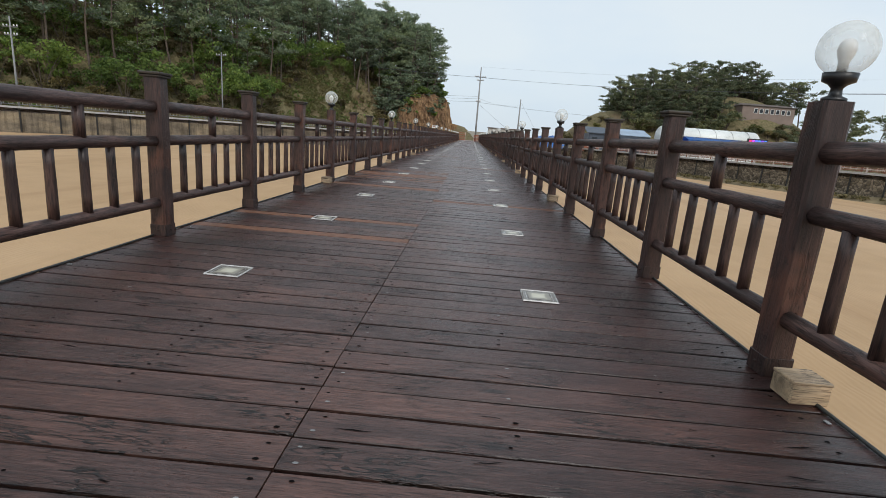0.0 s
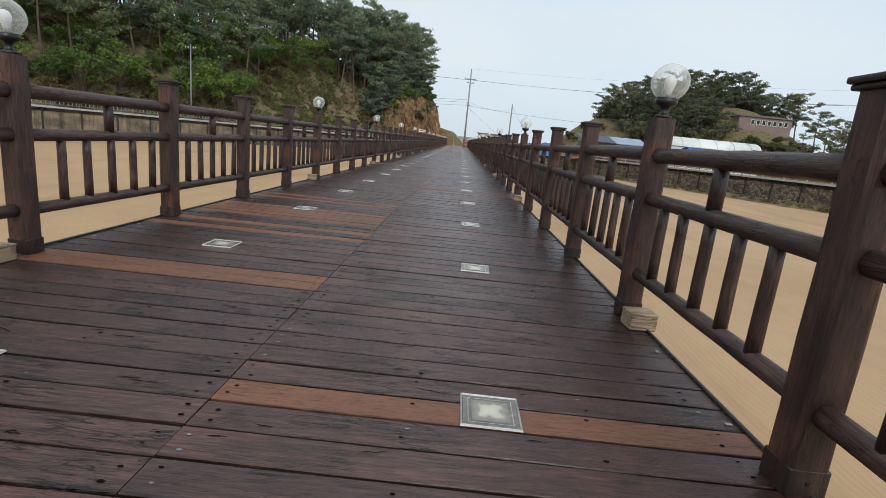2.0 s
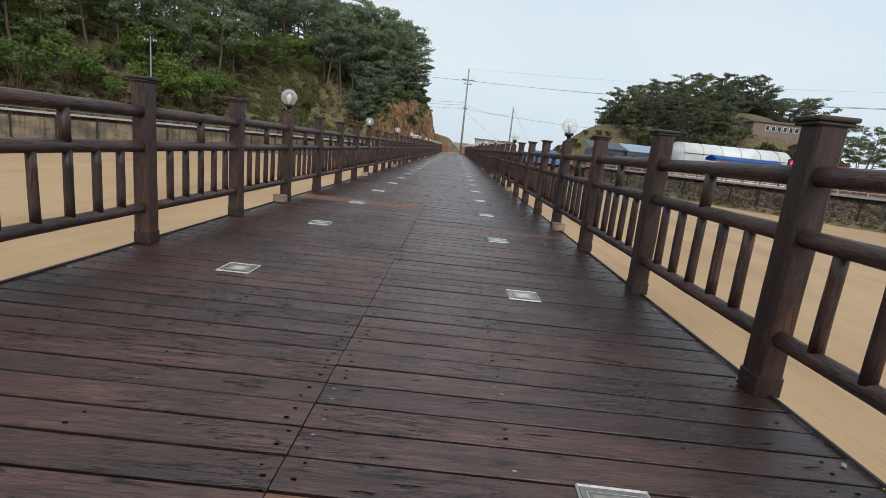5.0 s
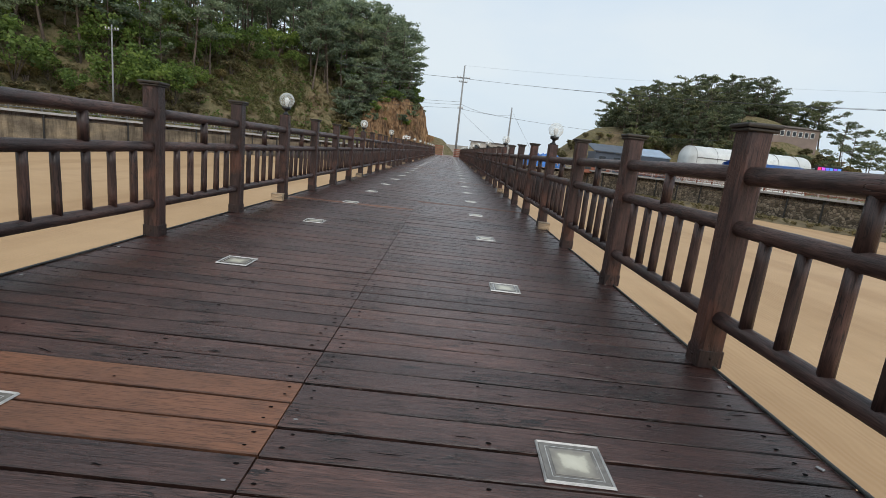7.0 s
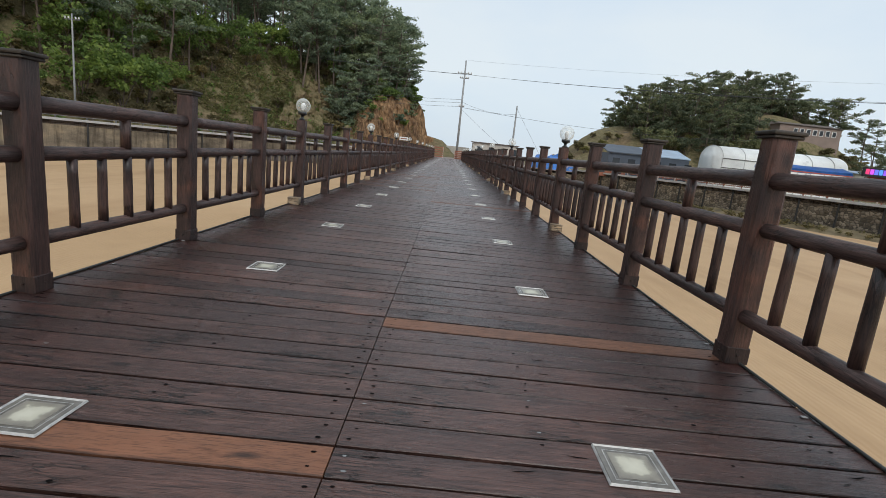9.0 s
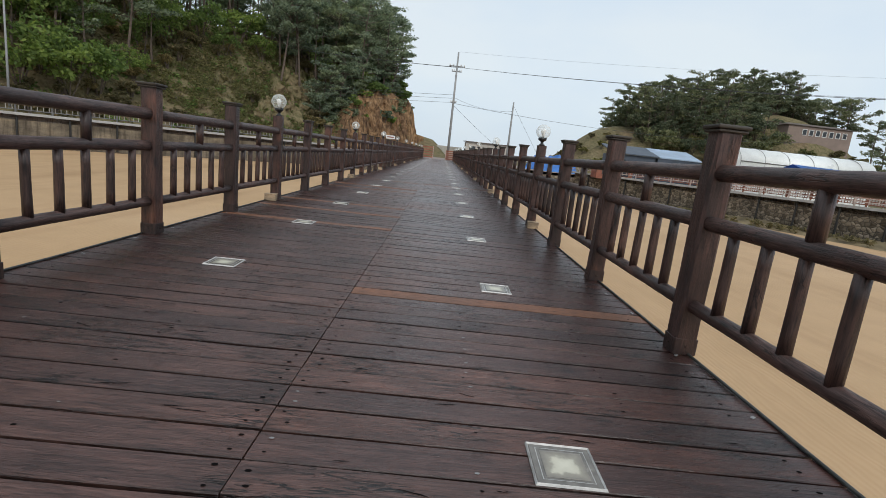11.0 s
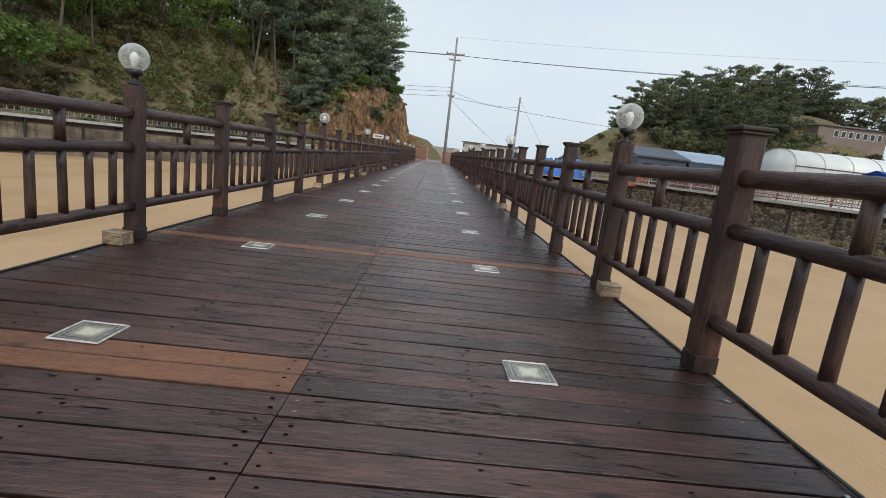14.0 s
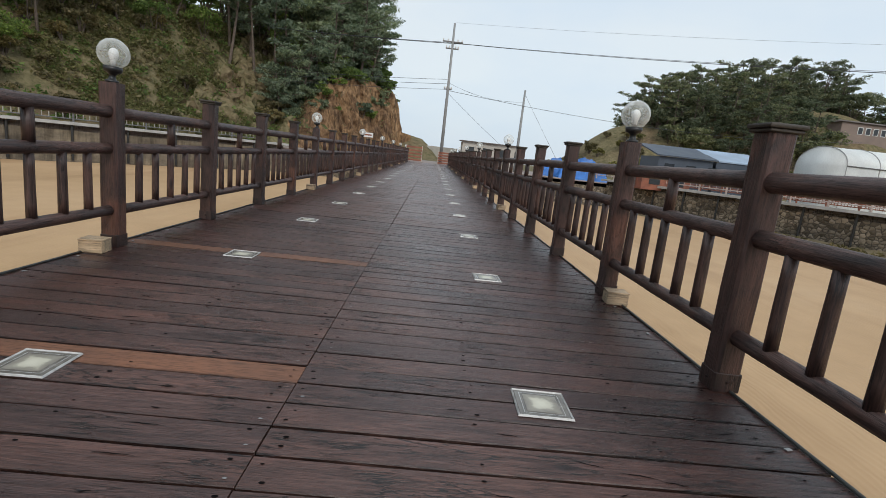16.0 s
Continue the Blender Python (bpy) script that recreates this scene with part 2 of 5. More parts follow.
# ---- more materials ----
def sand_material():
    m, n, l, b = mat("wet_beach_sand", 0.75, 0, 0.3)
    v = coords(n, l, (1, 1, 1), True)
    big = noise_tex(n, l, v, 0.09, 4, 0.55)
    mid = noise_tex(n, l, v, 0.9, 4, 0.6)
    c = ramp(n, l, big, [(0.3, (0.42, 0.268, 0.14)), (0.55, (0.48, 0.313, 0.172)), (0.75, (0.51, 0.342, 0.197))])
    tide = noise_tex(n, l, coords(n, l, (0.55, 0.05, 1), True), 1.0, 4, 0.6)
    c = mix(n, l, "MULTIPLY", 0.5, c, ramp(n, l, tide, [(0.34, (0.72, 0.66, 0.6)), (0.5, (1, 1, 1))]))
    c = mix(n, l, "MULTIPLY", 0.22, c, ramp(n, l, mid, [(0.35, (0.75, 0.74, 0.72)), (0.65, (1.05, 1.05, 1.05))]))
    l.new(c, b.inputs["Base Color"])
    w = node(n, "ShaderNodeTexWave", Scale=2.6, Distortion=11.0, Detail=3.0)
    w.inputs["Detail Scale"].default_value = 0.6
    l.new(coords(n, l, (1, 0.55, 1), True), w.inputs["Vector"])
    bump(n, l, b, mix(n, l, "ADD", 0.5, w.outputs["Fac"], mid), 0.3, 0.016)
    return m


def hill_material():
    m, n, l, b = mat("hillside_scrub", 0.9, 0, 0.2)
    v = coords(n, l, (1, 1, 1), True)
    a = noise_tex(n, l, v, 0.16, 5, 0.65)
    g = noise_tex(n, l, v, 1.8, 5, 0.7)
    earth = ramp(n, l, g, [(0.3, (0.09, 0.065, 0.038)), (0.6, (0.2, 0.145, 0.085)), (0.8, (0.27, 0.21, 0.13))])
    grass = ramp(n, l, g, [(0.3, (0.08, 0.075, 0.035)), (0.5, (0.16, 0.135, 0.07)), (0.75, (0.26, 0.205, 0.12))])
    c = mix(n, l, "MIX", ramp(n, l, a, [(0.34, (0, 0, 0)), (0.5, (1, 1, 1))]), earth, grass)
    l.new(c, b.inputs["Base Color"])
    bump(n, l, b, g, 0.8, 0.3)
    return m


def rock_material():
    m, n, l, b = mat("orange_weathered_rock", 0.85, 0, 0.3)
    v = coords(n, l, (1, 1, 0.6), True)
    a = noise_tex(n, l, v, 0.5, 6, 0.7, 0.8)
    g = noise_tex(n, l, v, 3.0, 5, 0.7)
    c = ramp(n, l, a, [(0.3, (0.12, 0.075, 0.045)), (0.48, (0.3, 0.165, 0.075)), (0.6, (0.42, 0.26, 0.12)), (0.75, (0.36, 0.3, 0.2))])
    c = mix(n, l, "MULTIPLY", 0.6, c, ramp(n, l, g, [(0.35, (0.45, 0.42, 0.4)), (0.6, (1.05, 1.05, 1.05))]))
    l.new(c, b.inputs["Base Color"])
    bump(n, l, b, mix(n, l, "ADD", 0.7, a, g), 1.0, 0.4)
    return m


def leaf_material(name, dark, mid, light, rough=0.6):
    """Foliage, varied leaf by leaf and plant by plant."""
    m, n, l, b = mat(name, rough, 0, 0.25)
    isl = n.new("ShaderNodeNewGeometry").outputs["Random Per Island"]
    info = n.new("ShaderNodeObjectInfo").outputs["Random"]
    c = ramp(n, l, isl, [(0.0, dark), (0.5, mid), (1.0, light)])
    c = mix(n, l, "MULTIPLY", 0.7, c, ramp(n, l, info, [(0.0, (0.6, 0.66, 0.62)), (0.5, (1, 1, 1)), (1.0, (1.35, 1.25, 0.95))]))
    l.new(c, b.inputs["Base Color"])
    through_leaf = n.new("ShaderNodeBsdfTranslucent")
    l.new(mix(n, l, "MULTIPLY", 1.0, c, (1.1, 1.14, 0.84)), through_leaf.inputs["Color"])
    both = n.new("ShaderNodeMixShader")
    both.inputs[0].default_value = 0.5
    l.new(b.outputs[0], both.inputs[1])
    l.new(through_leaf.outputs[0], both.inputs[2])
    l.new(both.outputs[0], n["Material Output"].inputs[0])
    return m


def stone_wall_material():
    m, n, l, b = mat("rubble_stone_masonry", 0.85, 0, 0.3)
    v = coords(n, l, (1, 1, 1.15), True)
    vo = n.new("ShaderNodeTexVoronoi")
    vo.feature = "DISTANCE_TO_EDGE"
    vo.inputs["Scale"].default_value = 3.5
    l.new(v, vo.inputs["Vector"])
    ce = n.new("ShaderNodeTexVoronoi")
    ce.inputs["Scale"].default_value = 3.5
    l.new(v, ce.inputs["Vector"])
    g = noise_tex(n, l, v, 6, 4, 0.6)
    blot = noise_tex(n, l, v, 0.25, 3, 0.6)
    c = ramp(n, l, ce.outputs["Color"], [(0.2, (0.11, 0.09, 0.065)), (0.8, (0.33, 0.275, 0.21))])
    c = mix(n, l, "MULTIPLY", 0.6, c, ramp(n, l, g, [(0.3, (0.6, 0.6, 0.58)), (0.7, (1.1, 1.1, 1.1))]))
    c = mix(n, l, "MULTIPLY", 0.7, c, ramp(n, l, blot, [(0.35, (0.6, 0.6, 0.62)), (0.65, (1.2, 1.17, 1.1))]))
    c = mix(n, l, "MIX", ramp(n, l, vo.outputs["Distance"], [(0.02, (1, 1, 1)), (0.08, (0, 0, 0))]), c, (0.055, 0.047, 0.038))
    l.new(c, b.inputs["Base Color"])
    bump(n, l, b, vo.outputs["Distance"], 1.0, 0.15)
    return m


def cliff_material():
    """Rock in orange and grey bands, with earth and green growth caught in it."""
    m, n, l, b = mat("overgrown_rock", 0.9, 0, 0.25)
    v = coords(n, l, (1, 1, 0.7), True)
    a = noise_tex(n, l, v, 0.35, 6, 0.7, 0.8)
    g = noise_tex(n, l, v, 2.6, 5, 0.7)
    k = noise_tex(n, l, coords(n, l, (1, 1, 1), True), 0.28, 5, 0.7)
    rock = ramp(n, l, a, [(0.3, (0.13, 0.085, 0.055)), (0.46, (0.28, 0.17, 0.095)), (0.58, (0.41, 0.255, 0.135)), (0.75, (0.34, 0.285, 0.21))])
    crack = noise_tex(n, l, coords(n, l, (1.6, 1.6, 0.35), True), 1.0, 6, 0.75, 1.2)
    rock = mix(n, l, "MULTIPLY", 0.85, rock, ramp(n, l, crack, [(0.4, (0.22, 0.2, 0.19)), (0.5, (0.75, 0.72, 0.7)), (0.62, (1.1, 1.1, 1.1))]))
    rock = mix(n, l, "MULTIPLY", 0.7, rock, ramp(n, l, g, [(0.35, (0.4, 0.38, 0.36)), (0.6, (1.05, 1.05, 1.05))]))
    green = ramp(n, l, g, [(0.3, (0.04, 0.05, 0.018)), (0.7, (0.12, 0.13, 0.05))])
    up = n.new("ShaderNodeSeparateXYZ")
    l.new(n.new("ShaderNodeNewGeometry").outputs["True Normal"], up.inputs[0])
    level = value_range(n, l, up.outputs["Z"], 0.55, 0.85, -0.16, 0.2)
    held = n.new("ShaderNodeMath")
    l.new(k, held.inputs[0])
    l.new(level, held.inputs[1])
    c = mix(n, l, "MIX", ramp(n, l, held.outputs[0], [(0.47, (0, 0, 0)), (0.55, (1, 1, 1))]), rock, green)
    l.new(c, b.inputs["Base Color"])
    bump(n, l, b, mix(n, l, "ADD", 0.7, a, g), 1.0, 0.4)
    return m


def stained_wall_material():
    """Weathered concrete, streaked downwards, with sandy bloom and dark damp."""
    m, n, l, b = mat("stained_concrete_wall", 0.9, 0, 0.3)
    damp = noise_tex(n, l, coords(n, l, (0.35, 0.35, 0.9), True), 1.0, 5, 0.65)
    streak = noise_tex(n, l, coords(n, l, (2.4, 2.4, 0.22), True), 1.0, 5, 0.7)
    grit = noise_tex(n, l, coords(n, l, (1, 1, 1), True), 9.0, 4, 0.65)
    c = ramp(n, l, damp, [(0.32, (0.1, 0.082, 0.062)), (0.5, (0.2, 0.165, 0.122)), (0.68, (0.34, 0.27, 0.18))])
    c = mix(n, l, "MULTIPLY", 0.75, c, ramp(n, l, streak, [(0.36, (0.35, 0.34, 0.33)), (0.55, (1.05, 1.05, 1.05))]))
    c = mix(n, l, "MULTIPLY", 0.4, c, ramp(n, l, grit, [(0.35, (0.6, 0.6, 0.6)), (0.65, (1.1, 1.1, 1.1))]))
    l.new(c, b.inputs["Base Color"])
    bump(n, l, b, grit, 0.5, 0.03)
    return m


M_CLIFF = cliff_material()
M_SAND = sand_material()
M_HILL = hill_material()
M_ROCK = rock_material()
M_STONE = stone_wall_material()
M_PINE = leaf_material("pine_needles", (0.1, 0.134, 0.1), (0.195, 0.242, 0.175), (0.31, 0.355, 0.255))
M_KNOLL = leaf_material("knoll_pine_needles", (0.078, 0.095, 0.066), (0.15, 0.172, 0.112), (0.245, 0.25, 0.17))
M_LEAF = leaf_material("spring_leaves", (0.085, 0.132, 0.045), (0.158, 0.228, 0.07), (0.245, 0.318, 0.1))
M_SCRUB = leaf_material("dull_scrub", (0.09, 0.08, 0.045), (0.19, 0.162, 0.085), (0.315, 0.25, 0.145))
M_GRASS = leaf_material("olive_slope_grass", (0.095, 0.1, 0.04), (0.178, 0.175, 0.075), (0.285, 0.26, 0.12))
M_BARK = simple("pine_bark", (0.12, 0.09, 0.07), 0.9, 0, 0.4, 3, 0.6)
M_CONCRETE = simple("pale_concrete", (0.36, 0.34, 0.3), 0.85, 0, 0.22, 0.7, 0.3)
M_KERB = simple("whitish_concrete_kerb", (0.4, 0.395, 0.38), 0.8, 0, 0.15, 1.5, 0.2)
M_PANEL = stained_wall_material()
M_PIPE = simple("dark_drain_pipe", (0.02, 0.02, 0.02), 0.5, 0, 0.3, 4)
M_FENCE = simple("weathered_fence_timber", (0.5, 0.39, 0.34), 0.7, 0, 0.35, 2)
M_FENCE_DARK = simple("grey_painted_steel_fence", (0.14, 0.135, 0.13), 0.5, 0, 0.3, 3)
M_REDFENCE = simple("red_brown_fence_timber", (0.24, 0.085, 0.05), 0.7, 0, 0.35, 2)
M_VINYL = simple("white_greenhouse_film", (0.78, 0.79, 0.76), 0.35, 0, 0.1, 0.6, 0.1)
M_NAVY = simple("dark_blue_grey_roof_sheet", (0.06, 0.075, 0.1), 0.5, 0.1, 0.25, 0.8)
M_PALEBLUE = simple("pale_blue_roof_sheet", (0.3, 0.38, 0.48), 0.45, 0.1, 0.2, 0.8)
M_TARP = simple("bright_blue_tarpaulin", (0.03, 0.16, 0.5), 0.45, 0, 0.3, 1.2, 0.4)
M_BRICKISH = simple("brownish_rendered_wall", (0.24, 0.18, 0.15), 0.85, 0, 0.15, 0.5)
M_ROOF = simple("dull_brown_roof", (0.12, 0.095, 0.08), 0.8, 0, 0.25, 0.8)
M_WINDOW = simple("dark_window_glass", (0.03, 0.035, 0.04), 0.15, 0, 0.2, 2)
M_FRAME = simple("white_window_frame", (0.7, 0.7, 0.68), 0.5, 0, 0.05)
M_POLE = simple("concrete_utility_pole", (0.27, 0.275, 0.275), 0.8, 0, 0.15, 1)
M_WIRE = simple("black_overhead_wire", (0.05, 0.055, 0.06), 0.6)
M_ASPHALT = simple("grey_promenade_paving", (0.3, 0.25, 0.225), 0.85, 0, 0.2, 0.6)
M_SHELTER = simple("cream_panel_cladding", (0.45, 0.41, 0.36), 0.6, 0, 0.1, 0.6)


def globe_material():
    """Clear acrylic with a patchy whitish haze and a painted bright rim."""
    m, n, l, b = mat("clouded_acrylic_globe", 0.12)
    clear = n.new("ShaderNodeBsdfTransparent")
    out = n["Material Output"]
    v = coords(n, l)
    f = noise_tex(n, l, v, 14, 4)
    b.inputs["Base Color"].default_value = (0.78, 0.8, 0.76, 1)
    b.inputs["Subsurface Weight"].default_value = 0.0
    haze = value_range(n, l, f, 0.3, 0.7, 0.1, 0.3)
    # The glass's bright rim is put in as more white towards the outline
    lw = n.new("ShaderNodeLayerWeight")
    lw.inputs["Blend"].default_value = 0.25
    add = n.new("ShaderNodeMath")
    add.operation, add.use_clamp = "MULTIPLY_ADD", True
    add.inputs[1].default_value = 0.6
    l.new(lw.outputs["Facing"], add.inputs[0])
    l.new(haze, add.inputs[2])
    ms = n.new("ShaderNodeMixShader")
    l.new(add.outputs[0], ms.inputs[0])
    l.new(clear.outputs[0], ms.inputs[1])
    l.new(b.outputs[0], ms.inputs[2])
    l.new(ms.outputs[0], out.inputs[0])
    return m


M_GLOBE = globe_material()
M_LENS = simple("clouded_light_lens", (0.17, 0.155, 0.135), 0.2, 0, 0.35, 22, 0.1)


def reflector_material():
    """A cream reflector, palest in the middle and darker towards an uneven rim."""
    m, n, l, b = mat("white_light_reflector", 0.3)
    v = coords(n, l)
    whole = n.new("ShaderNodeVectorMath")
    whole.operation = "ABSOLUTE"
    l.new(v, whole.inputs[0])
    axes = n.new("ShaderNodeSeparateXYZ")
    l.new(whole.outputs[0], axes.inputs[0])
    rim = n.new("ShaderNodeMath")
    rim.operation = "MAXIMUM"
    l.new(axes.outputs["X"], rim.inputs[0])
    l.new(axes.outputs["Y"], rim.inputs[1])
    rim_noise = noise_tex(n, l, coords(n, l, shift=True), 28, 4, 0.6)
    reach = n.new("ShaderNodeMath")
    reach.operation = "MULTIPLY_ADD"
    reach.inputs[1].default_value = 0.05
    l.new(rim_noise, reach.inputs[0])
    l.new(rim.outputs["Value"], reach.inputs[2])
    l.new(ramp(n, l, value_range(n, l, reach.outputs[0], 0.03, 0.09, 0, 1), [(0.0, (0.6, 0.57, 0.46)), (0.45, (0.52, 0.49, 0.39)), (0.62, (0.3, 0.275, 0.22)), (1.0, (0.19, 0.17, 0.145))]), b.inputs["Base Color"])
    return m


M_LENS_IN = reflector_material()
M_RIM = simple("scuffed_light_rim", (0.5, 0.49, 0.47), 0.35, 0.1, 0.3, 30, 0.3)


# ---- ground: the beach, the shores and both hills in one sheet ----
def smooth(a, b, v):
    f = min(1, max(0, (v - a) / (b - a)))
    return f * f * (3 - 2 * f)


def hill_left(x, y):
    """Height of the wooded headland above the shore."""
    d1 = (wall_left(y) - 7.5 - x) * 0.796
    d2 = -3.2 - 0.12 * max(0, y - 102) - x + 0.5 * math.sin(y * 0.7)
    if d1 <= 0 or d2 <= 0 or y > 165:
        return 0.0
    w = smooth(-18, -11, x)
    slope = (1 - w) * 15.5 * smooth(-1.5, 21, d1) + w * (8.5 * smooth(-0.3, 3.0, d1) + 7.0 * smooth(2.5, 15, d1))
    h = min(slope, 8.6 * smooth(-0.4, 2.0, d2) + 5.0 * smooth(1.4, 7, d2) + 5.0 * smooth(9, 20, d2))
    h *= 1 - 0.55 * smooth(30, 62, d1)
    h += 1.3 * (noise.noise(Vector((x * 0.11, y * 0.11, 3.0)))) * smooth(1, 6, min(d1, d2))
    return max(0.0, h)


def hill_right(x, y):
    """Height of the wooded knoll."""
    u, v = (x - 60) / 42, (y - 134) / 30
    r = math.sqrt(u * u + v * v)
    h = 14.5 * (1 - smooth(0.05, 1.0, r)) + 5.2 * math.exp(-((x - 32) / 9) ** 2 - ((y - 130) / 11) ** 2) + 4.2 * math.exp(-((x - 67) / 13) ** 2 - ((y - 120) / 8) ** 2)
    return max(0.0, h + 0.7 * noise.noise(Vector((x * 0.1, y * 0.1, 9.0))) * (1 - smooth(0.7, 1, r)))


def ground_z(x, y):
    if y < DECK_END + 3 and wall_left(y) - 3.2 < x < wall_right(y) + 3.2:
        return SAND_Z
    if x > -9 and 106 < y < 135:
        return SHORE_Z - 0.25 + max((2.5 - 0.22 * x) * (1 - smooth(-0.6, 1.2, x)) * smooth(106, 113, y), hill_left(x, y)) + hill_right(x, y)
    return SHORE_Z - 0.25 + hill_left(x, y) + hill_right(x, y)


def spread(lo, hi, near_lo, near_hi, fine, coarse):
    out, v = [], lo
    while v < hi:
        out.append(v)
        gap = max(0, near_lo - v, v - near_hi)
        v += fine + gap * coarse
    return out + [hi]


xs = spread(-1500, 1500, -75, 105, 1.5, 0.18)
ys = spread(-1200, 2600, 15, 165, 1.5, 0.18)
verts = [(x, y, ground_z(x, y) - (2.6 if -25 < x < -1 and 83 < y < 125 and hill_left(x, y) > 0.3 else 0) + (0.05 * noise.noise(Vector((x * 0.4, y * 0.4, 0))) if abs(x) < 80 else 0)) for y in ys for x in xs]
W = len(xs)
faces = [(i + j * W, i + 1 + j * W, i + 1 + (j + 1) * W, i + (j + 1) * W) for j in range(len(ys) - 1) for i in range(W - 1)]
me = bpy.data.meshes.new("ground")
me.from_pydata(verts, [], faces)
me.materials.append(M_SAND)
me.materials.append(M_HILL)
me.materials.append(M_ROCK)
for p in me.polygons:
    c = p.center
    p.use_smooth = True
    if c.z > SAND_Z + 0.4:
        p.material_index = 1
        if (p.normal.z < 0.62 and -14 < c.x < 5 and c.y > 85):
            p.material_index = 2
ground = new("ground", me)
tagged(ground, "pale rippled beach sand rising to scrubby hillsides", "ground", kind="structure")

# promenade paving on both shores and across the end of the boardwalk
bm = bmesh.new()
for f, side in ((wall_right, 1), (wall_left, -1)):
    q = [(f(-60), -60), (f(DECK_END), DECK_END), (f(DECK_END) + side * 7.2, DECK_END), (f(-60) + side * 7.2, -60)]
    top = [bm.verts.new((x, y, SHORE_Z)) for x, y in q]
    low = [bm.verts.new((x, y, SHORE_Z - 0.4)) for x, y in q]
    bm.faces.new(top)
    for i in range(4):
        bm.faces.new((low[i], low[(i + 1) % 4], top[(i + 1) % 4], top[i]))
box(bm, wall_left(DECK_END) - 8, wall_right(DECK_END) + 20, DECK_END, DECK_END + 26, SHORE_Z - 0.6, -0.02)
bmesh.ops.recalc_face_normals(bm, faces=bm.faces)
tagged(part("pavement", bm, M_ASPHALT), "grey paved promenade along the beach walls", "pavement", kind="structure")


def strip(bm, f, y0, y1, off0, off1, z0, z1):
    """A straight bar that follows a shore wall, between two offsets from its face."""
    v = [bm.verts.new((f(y) + o, y, z)) for y in (y0, y1) for o, z in ((off0, z0), (off1, z0), (off1, z1), (off0, z1))]
    for i in range(4):
        bm.faces.new((v[i], v[(i + 1) % 4], v[4 + (i + 1) % 4], v[4 + i]))
    bm.faces.new(v[3::-1])
    bm.faces.new(v[4:])
    bmesh.ops.recalc_face_normals(bm, faces=bm.faces)


for name, f, s, m, label in (("wall_east", wall_right, 1, M_STONE, "dark rubble stone retaining wall above the sand"), ("wall_west", wall_left, -1, M_PANEL, "stained concrete retaining wall above the sand")):
    bm = bmesh.new()
    strip(bm, f, -60, DECK_END, 0, s * 0.5, SAND_Z - 0.5, SHORE_Z - 0.05)
    wall = tagged(part(name, bm, m), label, "wall", kind="structure")
    bm = bmesh.new()
    strip(bm, f, -60, DECK_END + 0.3, -s * 0.35, s * 0.62, SHORE_Z - 0.045, SHORE_Z + 0.14)
    part("coping", bm, M_KERB, wall, "whitish concrete coping slab")
    y, k = 18.0, 0
    while y < DECK_END - 1:
        bm = bmesh.new()
        rod(bm, (f(y) - s * 0.1, y, SAND_Z + 0.1), (f(y) - s * 0.1, y, SHORE_Z - 0.05), 0.075, seg=8)
        part("drain_pipe", bm, M_PIPE, wall)
        y += 2.6
bm = bmesh.new()
box(bm, wall_left(DECK_END), wall_right(DECK_END), DECK_END, DECK_END + 0.5, SAND_Z - 0.5, -0.1)
tagged(part("wall_north", bm, M_STONE), "stone retaining wall under the boardwalk's landing", "wall", kind="structure")


# ---- deck ----
PHASE = 0.06
ORANGE_L = {12, 17, 38, 39, 47, 49, 52, 53, 54, 55, 56, 61, 63, 122, 123, 124, 161, 228, 235, 241, 260, 265, 266, 281, 307, 320}
ORANGE_R = {30, 80, 82, 113, 169, 212, 282}
rng = random.Random(5)


M_SCREW = simple("rust_black_screw_hole", (0.006, 0.005, 0.005), 0.9, 0, 0.2, 40, 0.1, 0.05)


